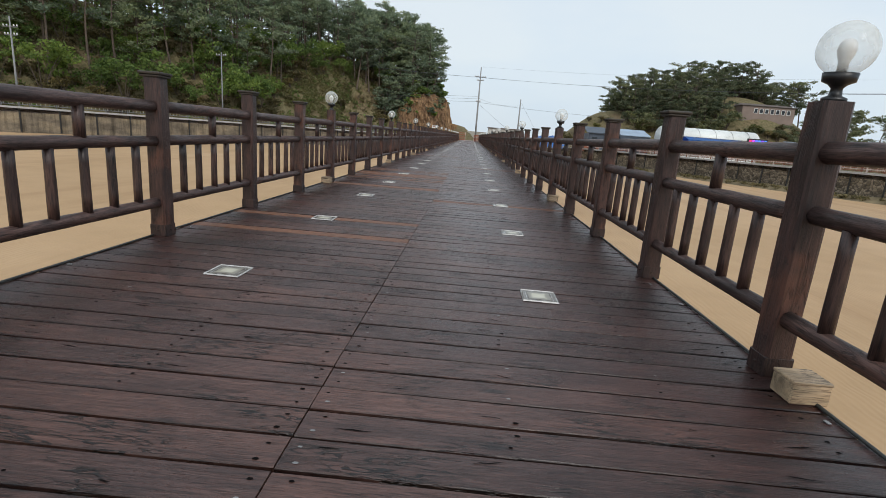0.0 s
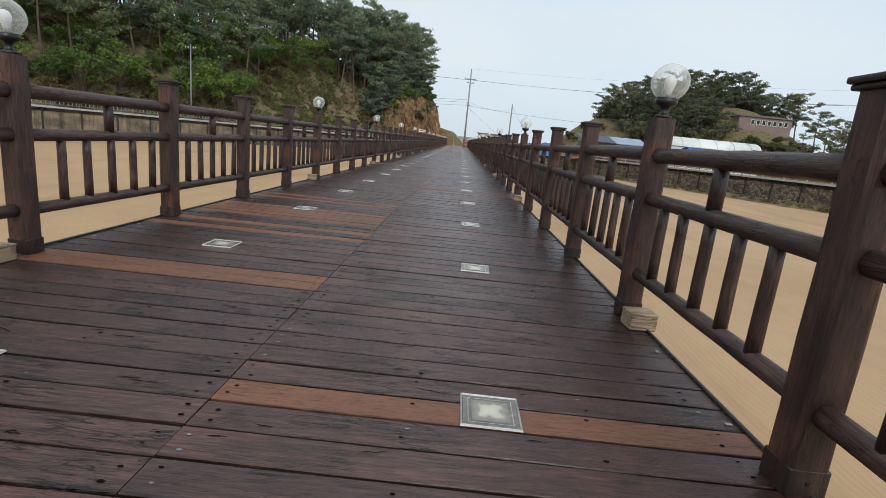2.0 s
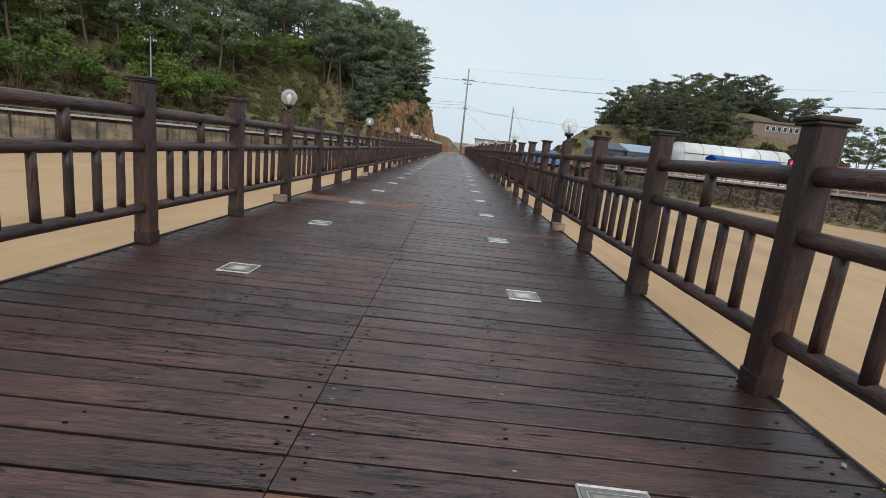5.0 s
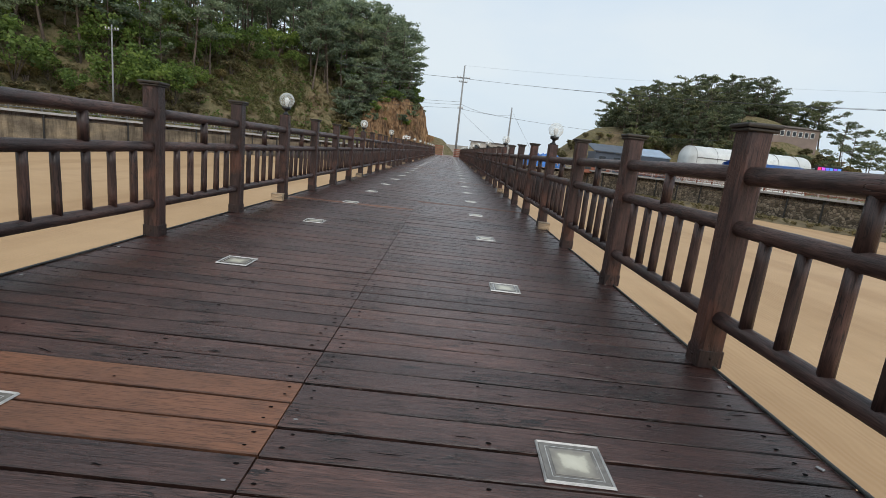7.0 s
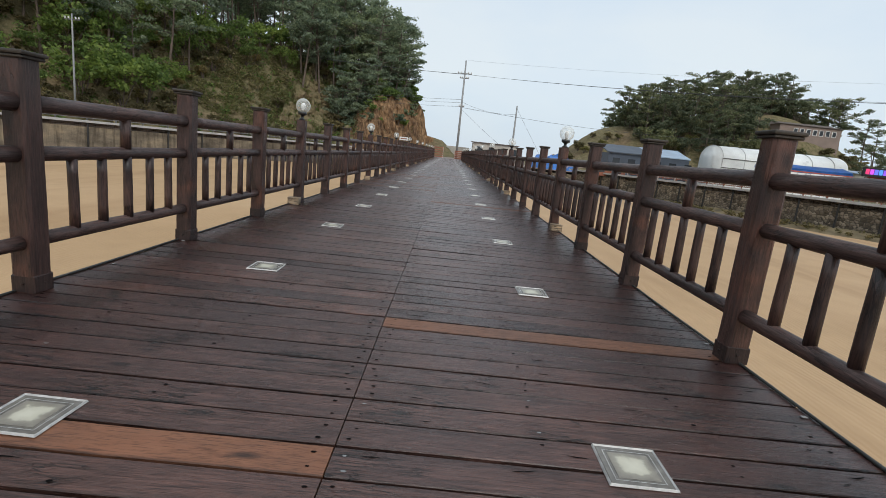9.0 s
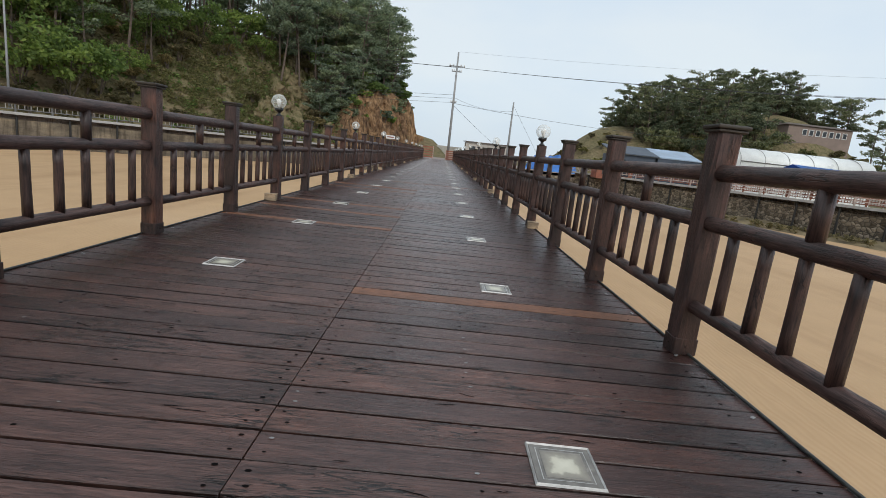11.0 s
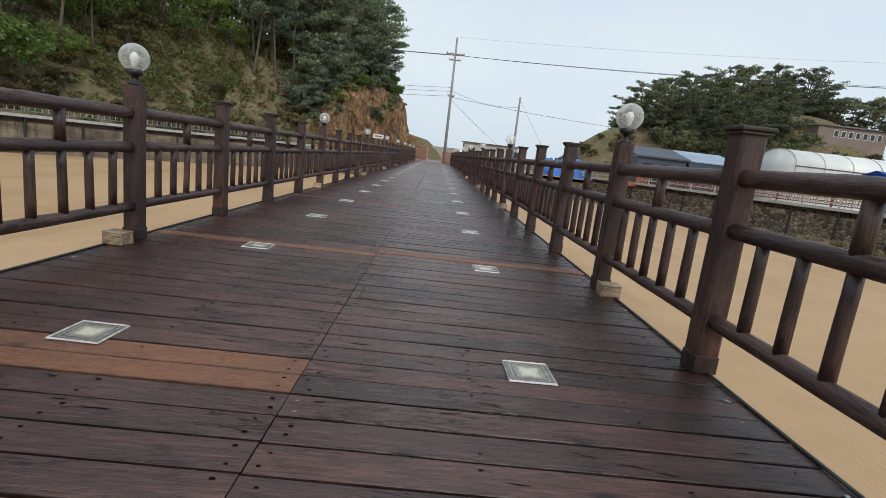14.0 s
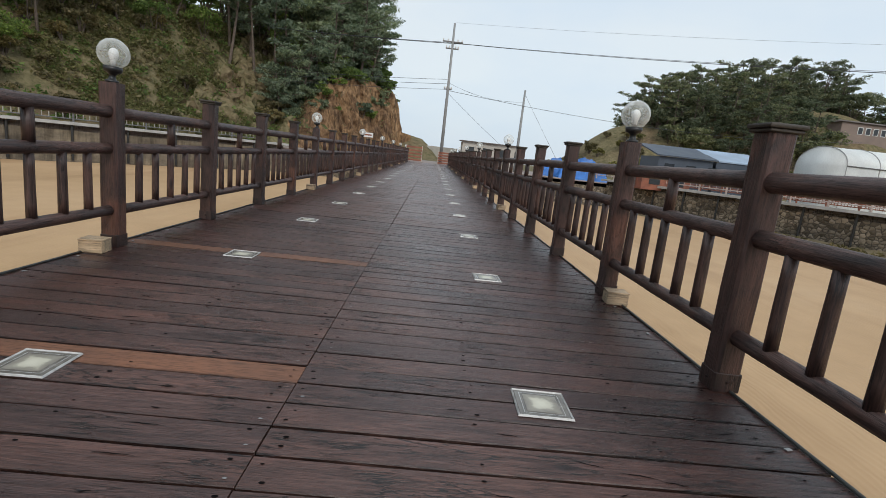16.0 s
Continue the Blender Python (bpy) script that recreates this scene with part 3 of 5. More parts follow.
def plank_mesh(side, seed, material):
    """One deck board from the seam to the edge, with grooved face, eased edges and screws."""
    r = random.Random(seed)
    bm = bmesh.new()
    x0, x1 = 0.002, EDGE - 0.02 + r.uniform(-0.012, 0.012)
    w = PITCH - 0.011
    n = 6
    prof = [(0.0, -0.038), (0.0, -0.003), (0.003, 0.0), (w - 0.003, 0.0), (w, -0.003), (w, -0.038)]
    cols = []
    for i in range(n + 1):
        x = x0 + (x1 - x0) * i / n
        dy, dz = r.uniform(-0.0012, 0.0012), r.uniform(-0.0015, 0.0012)
        cols.append([bm.verts.new((side * x, y + dy, z + dz)) for y, z in prof])
    for a, b in zip(cols, cols[1:]):
        for k in range(5):
            bm.faces.new((a[k], b[k], b[k + 1], a[k + 1]))
    bm.faces.new(cols[0])
    bm.faces.new(cols[-1])
    for x in (0.045, 0.62, 1.2, 1.62):
        for y in (0.035, w - 0.035):
            if x > 0.1 and r.random() < 0.45:
                continue
            cx, cy, q = side * (x + r.uniform(-0.016, 0.016)), y + r.uniform(-0.012, 0.012), r.uniform(0.0038, 0.0065)
            vs = [bm.verts.new((cx + q * 1.6 * math.cos(t * 1.0472), cy + q * math.sin(t * 1.0472), 0.0016)) for t in range(6)]
            bm.faces.new(vs).material_index = 1 if r.random() < 0.9 else 2
    for _ in range(r.randint(1, 3) if material == M_PLANK else 0):
        gx, gy, reach, a = side * r.uniform(0.1, EDGE - 0.15), r.uniform(0.02, w - 0.02), r.uniform(0.012, 0.06), r.gauss(0, 0.16)
        low, high = [], []
        for t in range(5):
            f = t / 4 - 0.5
            cx, cy, h = gx + f * 2 * reach * math.cos(a), gy + f * 2 * reach * math.sin(a) + r.uniform(-0.003, 0.003), (0.25 - f * f) * r.uniform(0.005, 0.014) + 0.0003
            low.append((cx, min(w - 0.002, max(0.002, cy - h))))
            high.append((cx, min(w - 0.002, max(0.002, cy + h))))
        for t in range(4):
            q = [bm.verts.new((x, y, 0.0017)) for x, y in (low[t], low[t + 1], high[t + 1], high[t])]
            bm.faces.new(q).material_index = 1
    bmesh.ops.recalc_face_normals(bm, faces=bm.faces)
    me = bpy.data.meshes.new("plank")
    bm.to_mesh(me)
    bm.free()
    for p in me.polygons:
        if p.material_index and p.normal.z < 0:
            p.flip()
    for q in (material, M_SCREW, M_STEEL):
        me.materials.append(q)
    return me


PLANKS = {s: [plank_mesh(s, 10 + i + (70 if s > 0 else 0), M_PLANK) for i in range(16)] for s in (-1, 1)}
NEW_PLANKS = {s: [plank_mesh(s, 200 + i + (50 if s > 0 else 0), M_NEW) for i in range(3)] for s in (-1, 1)}
ROWS_NEAR, ROWS_FIRST = 336, -64
LAST_ROW = int((DECK_END - PHASE) / PITCH)


def deck():
    section, floor_ob = -1, None
    for k in range(ROWS_FIRST, ROWS_NEAR):
        if (k - ROWS_FIRST) // 40 != section:
            section = (k - ROWS_FIRST) // 40
            floor_ob = thing("floor_%d" % (section + 1), "dark wet stained timber boardwalk planking with pale patches", "floor", kind="structure", at=(0, PHASE + k * PITCH, 0))
            bm = bmesh.new()
            for x in (-1.62, -1.2, -0.62, -0.045, 0.045, 0.62, 1.2, 1.62):
                box(bm, x - 0.035, x + 0.035, 0, 40 * PITCH - 0.004, -0.2, -0.045)
            part("joist", bm, M_POST, floor_ob)["kind"] = "stuff"
        for s, orange in ((-1, ORANGE_L), (1, ORANGE_R)):
            src = rng.choice(NEW_PLANKS[s] if k in orange else PLANKS[s])
            ob = new("plank", src)
            ob.parent = floor_ob
            ob.location = (0, (k - ROWS_FIRST) % 40 * PITCH + rng.uniform(-0.0018, 0.0018), rng.uniform(-0.002, 0.0015))
    far = thing("floor_far", "distant dark timber boardwalk planking up to the shore", "floor", kind="structure", at=(0, PHASE + ROWS_NEAR * PITCH, 0))
    bm = bmesh.new()
    for k in range(LAST_ROW - ROWS_NEAR):
        for s in (-1, 1):
            z, y = rng.uniform(-0.002, 0.002), k * PITCH
            box(bm, min(0.004 * s, s * EDGE), max(0.004 * s, s * EDGE), y, y + PITCH - 0.008, -0.04, z)
    part("planks", bm, M_PLANK, far)["kind"] = "stuff"
    # edge boards and piles that carry the deck
    for s in (-1, 1):
        bm = bmesh.new()
        box(bm, s * (EDGE - 0.06) - 0.03, s * (EDGE - 0.06) + 0.03, ROWS_FIRST * PITCH, DECK_END, -0.26, -0.044, 0.004)
        tagged(part("edge_beam", bm, M_POST), "dark timber edge beam under the boardwalk planks", "beam", kind="structure")
    pile = thing("pile_trestle", "dark timber pile trestle standing in the sand under the boardwalk", "trestle", "trestles under the boardwalk")
    for x in (-1.3, 1.3):
        bm = bmesh.new()
        rod(bm, (x, 0, SAND_Z - 0.4), (x, 0, -0.46), 0.11, 0.1, 12, 0.05, 4)
        part("pile", bm, M_POST, pile)
    bm = bmesh.new()
    box(bm, -1.75, 1.75, -0.09, 0.09, -0.46, -0.262, 0.006)
    part("crossbeam", bm, M_POST, pile)
    pile.location = (0, 0, 0)
    for k in range(-1, 15):
        if k:
            copy_thing(pile, pose(0, k * 5.7, 0))


# ---- railing ----
def post_mesh(bm, h, w, r):
    rings = []
    c = 0.013
    for i in range(6):
        z = h * i / 5
        o = [(-w / 2 + c, -w / 2), (w / 2 - c, -w / 2), (w / 2, -w / 2 + c), (w / 2, w / 2 - c), (w / 2 - c, w / 2), (-w / 2 + c, w / 2), (-w / 2, w / 2 - c), (-w / 2, -w / 2 + c)]
        j = 0.0022
        rings.append([bm.verts.new((x + r.uniform(-j, j), y + r.uniform(-j, j), z)) for x, y in o])
    for a, b in zip(rings, rings[1:]):
        for i in range(8):
            bm.faces.new((a[i], a[(i + 1) % 8], b[(i + 1) % 8], b[i]))
    bm.faces.new(rings[-1])
    bm.faces.new(rings[0][::-1])


def mesh_of(name, fill, material, smooth_faces=False):
    bm = bmesh.new()
    fill(bm)
    me = bpy.data.meshes.new(name)
    bm.to_mesh(me)
    bm.free()
    me.materials.append(material)
    if smooth_faces:
        for p in me.polygons:
            p.use_smooth = len(p.vertices) < 6
    return me


def boot_fill(bm):
    w = POST_W / 2 + 0.0015
    box(bm, -w, w, -w, w, 0.0, 0.085, 0.004)
    for x, y in ((-w, 0), (w, 0), (0, -w), (0, w)):
        lathe(bm, [(0.008, -0.004), (0.008, 0.004)], 8, (x, y, 0.045))


def cap_fill(bm):
    w = POST_W / 2
    box(bm, -w - 0.012, w + 0.012, -w - 0.012, w + 0.012, POST_H + 0.001, POST_H + 0.016, 0.004)
    box(bm, -w - 0.02, w + 0.02, -w - 0.02, w + 0.02, POST_H + 0.0165, POST_H + 0.035, 0.007, 2)


def build_railing():
    posts = [mesh_of("post", lambda bm, i=i: post_mesh(bm, POST_H, POST_W, random.Random(i)), M_POST) for i in range(5)]
    boot, cap = mesh_of("boot", boot_fill, M_BLACKWOOD), mesh_of("cap", cap_fill, M_CAP)
    gap = (POST_W / 2) - 0.01
    rails = []
    for z, r in zip(RAIL_Z, (0.040, 0.036, 0.034)):
        rails.append([mesh_of("rail", lambda bm, r=r, i=i: rod(bm, (0, gap, 0), (0, BAY - gap, 0), r, r * random.Random(i).uniform(0.94, 1.05), 14, 0.07, 10), M_RAIL, True) for i in range(4)])
    hb = RAIL_Z[1] - RAIL_Z[2] - 0.04
    bal = [mesh_of("baluster", lambda bm, i=i: rod(bm, (0, 0, 0), (0, 0, hb), 0.026, 0.0245, 10, 0.05, 4), M_BALUSTER, True) for i in range(3)]
    hs = RAIL_Z[0] - RAIL_Z[1] - 0.05
    stub = mesh_of("stub", lambda bm: rod(bm, (0, 0, 0), (0, 0, hs), 0.03, 0.029, 10, 0.05, 2), M_BALUSTER, True)
    r = random.Random(8)
    for side in (-1, 1):
        for first in range(FIRST, LAST, 4):
            sec = thing("railing", "dark brown stained log railing with square capped posts", "railing", "railing along the boardwalk", at=(side * POST_X[side], first * BAY - (0.06 if side > 0 else 0.08), 0))
            for j in range(4):
                post = new("post", r.choice(posts))
                post.parent, post.location = sec, (0, j * BAY, 0.0005)
                post.rotation_euler = (r.uniform(-0.006, 0.006), r.uniform(-0.006, 0.006), r.choice((0, 1, 2, 3)) * math.pi / 2)
                b = new("boot", boot)
                b.parent = post
                if j:
                    c = new("cap", cap)
                    c.parent = post
                if first + j == LAST - 1:
                    continue
                for z, kind in zip(RAIL_Z, rails):
                    o = new("rail", r.choice(kind))
                    o.parent, o.location = sec, (r.uniform(-0.004, 0.004), j * BAY, z + r.uniform(-0.005, 0.005))
                for i in range(5):
                    o = new("baluster", r.choice(bal))
                    o.parent, o.location = sec, (r.uniform(-0.003, 0.003), j * BAY + 0.29 + 0.2225 * i + r.uniform(-0.008, 0.008), RAIL_Z[2] + 0.02)
                    o.rotation_euler = (r.uniform(-0.012, 0.012), 0, r.uniform(0, 6))
                o = new("stub", stub)
                o.parent, o.location = sec, (0, j * BAY + 0.73 + r.uniform(-0.01, 0.01), RAIL_Z[1] + 0.025)


M_BLACKWOOD = wood("dark_stained_boot", (0.014, 0.008, 0.007), (0.034, 0.018, 0.015), (0.06, 0.032, 0.025), 2, 0.45, 0.3, 0.6)
M_CAP = simple("mossy_stained_cap", (0.035, 0.026, 0.018), 0.6, 0, 0.5, 6, 0.5)


# ---- lamps, boxes, cables and floor lights ----
def globe_lamp():
    lamp = thing("globe_lamp", "clouded clear globe lamp with white bulb on a railing post", "lamp", "globe lamps on the railing posts")
    bm = bmesh.new()
    lathe(bm, [(0.04, 0), (0.04, 0.012), (0.022, 0.02), (0.018, 0.045), (0.03, 0.058), (0.052, 0.068), (0.056, 0.098), (0.044, 0.1)], 20)
    part("fitter", bm, M_BLACK, lamp, "black plastic fitter", True)
    bm = bmesh.new()
    prof = [(0.093 * math.cos(a), 0.179 + 0.093 * math.sin(a)) for a in [radians(-63 + 153 * i / 18) for i in range(19)]]
    prof[-1] = (0.00005, prof[-1][1])
    lathe(bm, prof, 32)
    part("globe", bm, M_GLOBE, lamp, "clouded clear acrylic globe", True)
    bm = bmesh.new()
    lathe(bm, [(0.016, 0.1), (0.017, 0.135), (0.025, 0.155), (0.03, 0.175), (0.027, 0.195), (0.016, 0.21), (0.00005, 0.215)], 16)
    part("bulb", bm, M_WHITE, lamp, "white bulb", True)
    return lamp


def junction_box():
    ob = thing("junction_box", "raw pale timber block box on the planks beside a lamp post", "box", "timber boxes at the lamp posts")
    bm = bmesh.new()
    box(bm, -0.07, 0.07, -0.06, 0.06, 0.001, 0.078, 0.005)
    part("body", bm, M_RAW, ob)
    bm = bmesh.new()
    box(bm, -0.0715, 0.0715, -0.0615, 0.0615, 0.0785, 0.09, 0.003)
    part("lid", bm, M_RAW, ob)
    return ob


def floor_light():
    ob = thing("floor_light", "square recessed floor light with scuffed rim and clouded lens", "floor light", "lights set into the boardwalk")
    bm = bmesh.new()
    w, i = 0.099, 0.091
    for a in range(4):
        q = Matrix.Rotation(a * math.pi / 2, 4, "Z")
        sect = [(w, 0.001), (w - 0.003, 0.007), (i + 0.004, 0.008), (i, 0.003)]
        lo = [bm.verts.new(q @ Vector((x, -x, z))) for x, z in sect]
        hi = [bm.verts.new(q @ Vector((x, x, z))) for x, z in sect]
        for k in range(3):
            bm.faces.new((lo[k], hi[k], hi[k + 1], lo[k + 1]))
    bmesh.ops.remove_doubles(bm, verts=bm.verts, dist=0.0005)
    part("rim", bm, M_RIM, ob, "scuffed pale rim")
    bm = bmesh.new()
    box(bm, -i + 0.001, i - 0.001, -i + 0.001, i - 0.001, 0.0012, 0.004)
    part("lens", bm, M_LENS, ob, "clouded glassy lens")
    bm = bmesh.new()
    for a in range(4):
        q = Matrix.Rotation(a * math.pi / 2, 4, "Z")
        for r0, r1 in ((0.0735, 0.0715),):
            bm.faces.new([bm.verts.new(q @ Vector(p)) for p in ((r0, -r0, 0.0046), (r0, r0, 0.0046), (r1, r1, 0.0046), (r1, -r1, 0.0046))])
    part("inner_rim", bm, M_RIM, ob, "pale moulded inner rim")
    bm = bmesh.new()
    box(bm, -0.062, 0.062, -0.062, 0.062, 0.0042, 0.0054, 0.0005)
    part("reflector", bm, M_LENS_IN, ob, "white inner square")
    return ob


def boardwalk_fittings():
    lamp, jb, fl = globe_lamp(), junction_box(), floor_light()
    r = random.Random(3)
    first = True
    for j in range(FIRST, LAST, 4):
        for s in (-1, 1):
            y = j * BAY - (0.06 if s > 0 else 0.08)
            m, n = pose(s * POST_X[s], y, POST_H + 0.002, r.uniform(-3, 3), r.uniform(-3, 3), r.uniform(0, 90)), pose(s * (POST_X[s] - 0.01), y - 0.21, 0, 0, 0, r.uniform(-6, 6))
            if first:
                lamp.matrix_basis, jb.matrix_basis, first = m, n, False
            else:
                copy_thing(lamp, m)
                copy_thing(jb, n)
    first = True
    for k in range(-4, 46):
        for s in (-1, 1):
            m = pose(s * LIGHT_X, LIGHT_Y + k * LIGHT_STEP - (0.04 if s < 0 else 0), 0.001, 0, 0, r.uniform(-1.5, 1.5))
            if first:
                fl.matrix_basis, first = m, False
            else:
                copy_thing(fl, m)
    # cable along each edge with pale clips
    for s in (-1, 1):
        cable = thing("edge_cable", "dark cable duct clipped along the edge of the planks", "cable", at=(s * (EDGE - 0.035), 0, 0))
        bm = bmesh.new()
        pts = [Vector((0.006 * noise.noise(Vector((y * 0.9, s, 0))), y, 0.0075 + 0.002 * noise.noise(Vector((y * 1.7, s, 5))))) for y in np.arange(-3.2, 60, 0.25)]
        ring = None
        for p in pts:
            now = [bm.verts.new(p + Vector((0.007 * math.cos(a), 0, 0.007 * math.sin(a)))) for a in [i * math.pi / 4 for i in range(8)]]
            if ring:
                for i in range(8):
                    bm.faces.new((ring[i], ring[(i + 1) % 8], now[(i + 1) % 8], now[i]))
            ring = now
        bmesh.ops.recalc_face_normals(bm, faces=bm.faces)
        part("cable", bm, M_CABLE, cable, "", True)
        clip = mesh_of("clip", lambda bm: box(bm, -0.012, 0.012, -0.007, 0.007, -0.001, 0.004, 0.001), M_STEEL)
        for k in range(90):
            o = new("clip", clip)
            o.parent, o.location = cable, (-s * r.uniform(0.03, 0.075), -1 + k * 0.55 + r.uniform(-0.2, 0.2), 0.0015)
            o.rotation_euler = (0, 0, r.uniform(0, 3))


# ---- trees ----
def leaf_cloud(verts, faces, centre, radius, flat, count, size, r, long=1.6):
    """A clump of small leaf blades strewn through a flattened ball."""
    for _ in range(count):
        while True:
            p = Vector((r.uniform(-1, 1), r.uniform(-1, 1), r.uniform(-1, 1)))
            if p.length < 1:
                break
        p = p * (0.55 + 0.45 * p.length) if p.length > 0 else p
        c = centre + Vector((p.x * radius, p.y * radius, p.z * radius * flat))
        d = Vector((r.uniform(-1, 1), r.uniform(-1, 1), r.uniform(-0.6, 0.9))).normalized()
        e = d.cross(Vector((r.uniform(-1, 1), r.uniform(-1, 1), r.uniform(-1, 1)))).normalized()
        s = size * r.uniform(0.6, 1.4)
        i = len(verts)
        verts += [c - d * s * long * 0.5, c + e * s * 0.5, c + d * s * long * 0.5, c - e * s * 0.5]
        faces.append((i, i + 1, i + 2, i + 3))


def leaf_mesh(name, verts, faces, material):
    me = bpy.data.meshes.new(name)
    me.from_pydata([tuple(v) for v in verts], [], faces)
    me.materials.append(material)
    return me


def pine(seed, height, start=0.42, wide=1.0, lean=0.06, needles=None):
    """A tall shore pine: bent trunk, bare below, with layered pads of needles."""
    r = random.Random(seed)
    bm = bmesh.new()
    verts, faces = [], []
    a = r.uniform(0, 6.3)
    way = Vector((math.cos(a), math.sin(a), 0)) * lean * height
    bend = Vector((r.uniform(-1, 1), r.uniform(-1, 1), 0)) * 0.05 * height

    def at(f):
        return Vector((0, 0, -0.6 + (height + 0.6) * f)) + way * f * f + bend * math.sin(f * 3.0)
    n = 7
    for i in range(n):
        rod(bm, at(i / n), at((i + 1) / n), 0.17 * (1 - 0.8 * i / n), 0.17 * (1 - 0.8 * (i + 1) / n), 7)
    limbs = 15
    for i in range(limbs):
        f = start + (1 - start) * (i + r.random() * 0.7) / limbs
        w = r.uniform(0, 6.3)
        reach = wide * height * (0.08 + 0.21 * math.sin(math.pi * min(1, max(0.0, (1.05 - f) / (1.1 - start)))) ** 0.7) * r.uniform(0.65, 1.2)
        base = at(f)
        tip = base + Vector((math.cos(w) * reach, math.sin(w) * reach, reach * r.uniform(0.05, 0.4)))
        rod(bm, base, tip, 0.05, 0.018, 5)
        for q in (0.55, 0.85, 1.08):
            c = base.lerp(tip, q) + Vector((r.uniform(-0.3, 0.3), r.uniform(-0.3, 0.3), r.uniform(0.05, 0.3)))
            leaf_cloud(verts, faces, c, 0.36 + 0.045 * height * r.uniform(0.6, 1.3), 0.42, 31, 0.165, r, 2.9)
    leaf_cloud(verts, faces, at(1.0), 0.7, 0.6, 40, 0.16, r, 2.9)
    return bm, leaf_mesh("crown", verts, faces, needles or M_PINE)


def bush(seed, height, material, size):
    """A broad-leaved bush or small tree with several stems."""
    r = random.Random(seed)
    bm = bmesh.new()
    verts, faces = [], []
    for i in range(6):
        w = r.uniform(0, 6.3)
        tip = Vector((math.cos(w) * height * 0.35, math.sin(w) * height * 0.35, height * r.uniform(0.55, 0.85)))
        rod(bm, (0, 0, -0.4), tip * 0.5 + Vector((0, 0, 0.2)), 0.06, 0.045, 5)
        rod(bm, tip * 0.5 + Vector((0, 0, 0.2)), tip, 0.045, 0.02, 5)
        for _ in range(4):
            c = tip + Vector((r.uniform(-1, 1), r.uniform(-1, 1), r.uniform(-1.1, 0.6))) * height * 0.22
            leaf_cloud(verts, faces, c, height * r.uniform(0.13, 0.22), 0.6, 46, size, r, 1.5)
    return bm, leaf_mesh("crown", verts, faces, material)


def plant(name, label, category, group, made):
    bm, crown = made
    ob = thing(name, label, category, group)
    part("trunk", bm, M_BARK, ob)
    c = new("crown", crown)
    c.parent = ob
    return ob


def scatter(protos, spots, r, lo, hi):
    """Plants the prototypes at the spots; the first spots take the originals."""
    for i, (x, y, z) in enumerate(spots):
        k = r.uniform(lo, hi)
        src = protos[i % len(protos)]
        m = pose(x, y, z, r.uniform(-3, 3), r.uniform(-3, 3), r.uniform(0, 360)) @ Matrix.Scale(k, 4)
        if i < len(protos):
            src.matrix_basis = m
        else:
            o = copy_thing(src, pose(0, 0, 0))
            o.matrix_basis = m


def spots_where(test, x0, x1, y0, y1, gap, tries, r, most):
    out = []
    for _ in range(tries):
        x, y = r.uniform(x0, x1), r.uniform(y0, y1)
        if len(out) < most and test(x, y) and all((x - a) ** 2 + (y - b) ** 2 > gap * gap for a, b, _ in out):
            out.append((x, y, ground_z(x, y)))
    return out


def foot(x, y):
    return min((wall_left(y) - 7.5 - x) * 0.796, -3.2 - 0.12 * max(0, y - 102) - x)


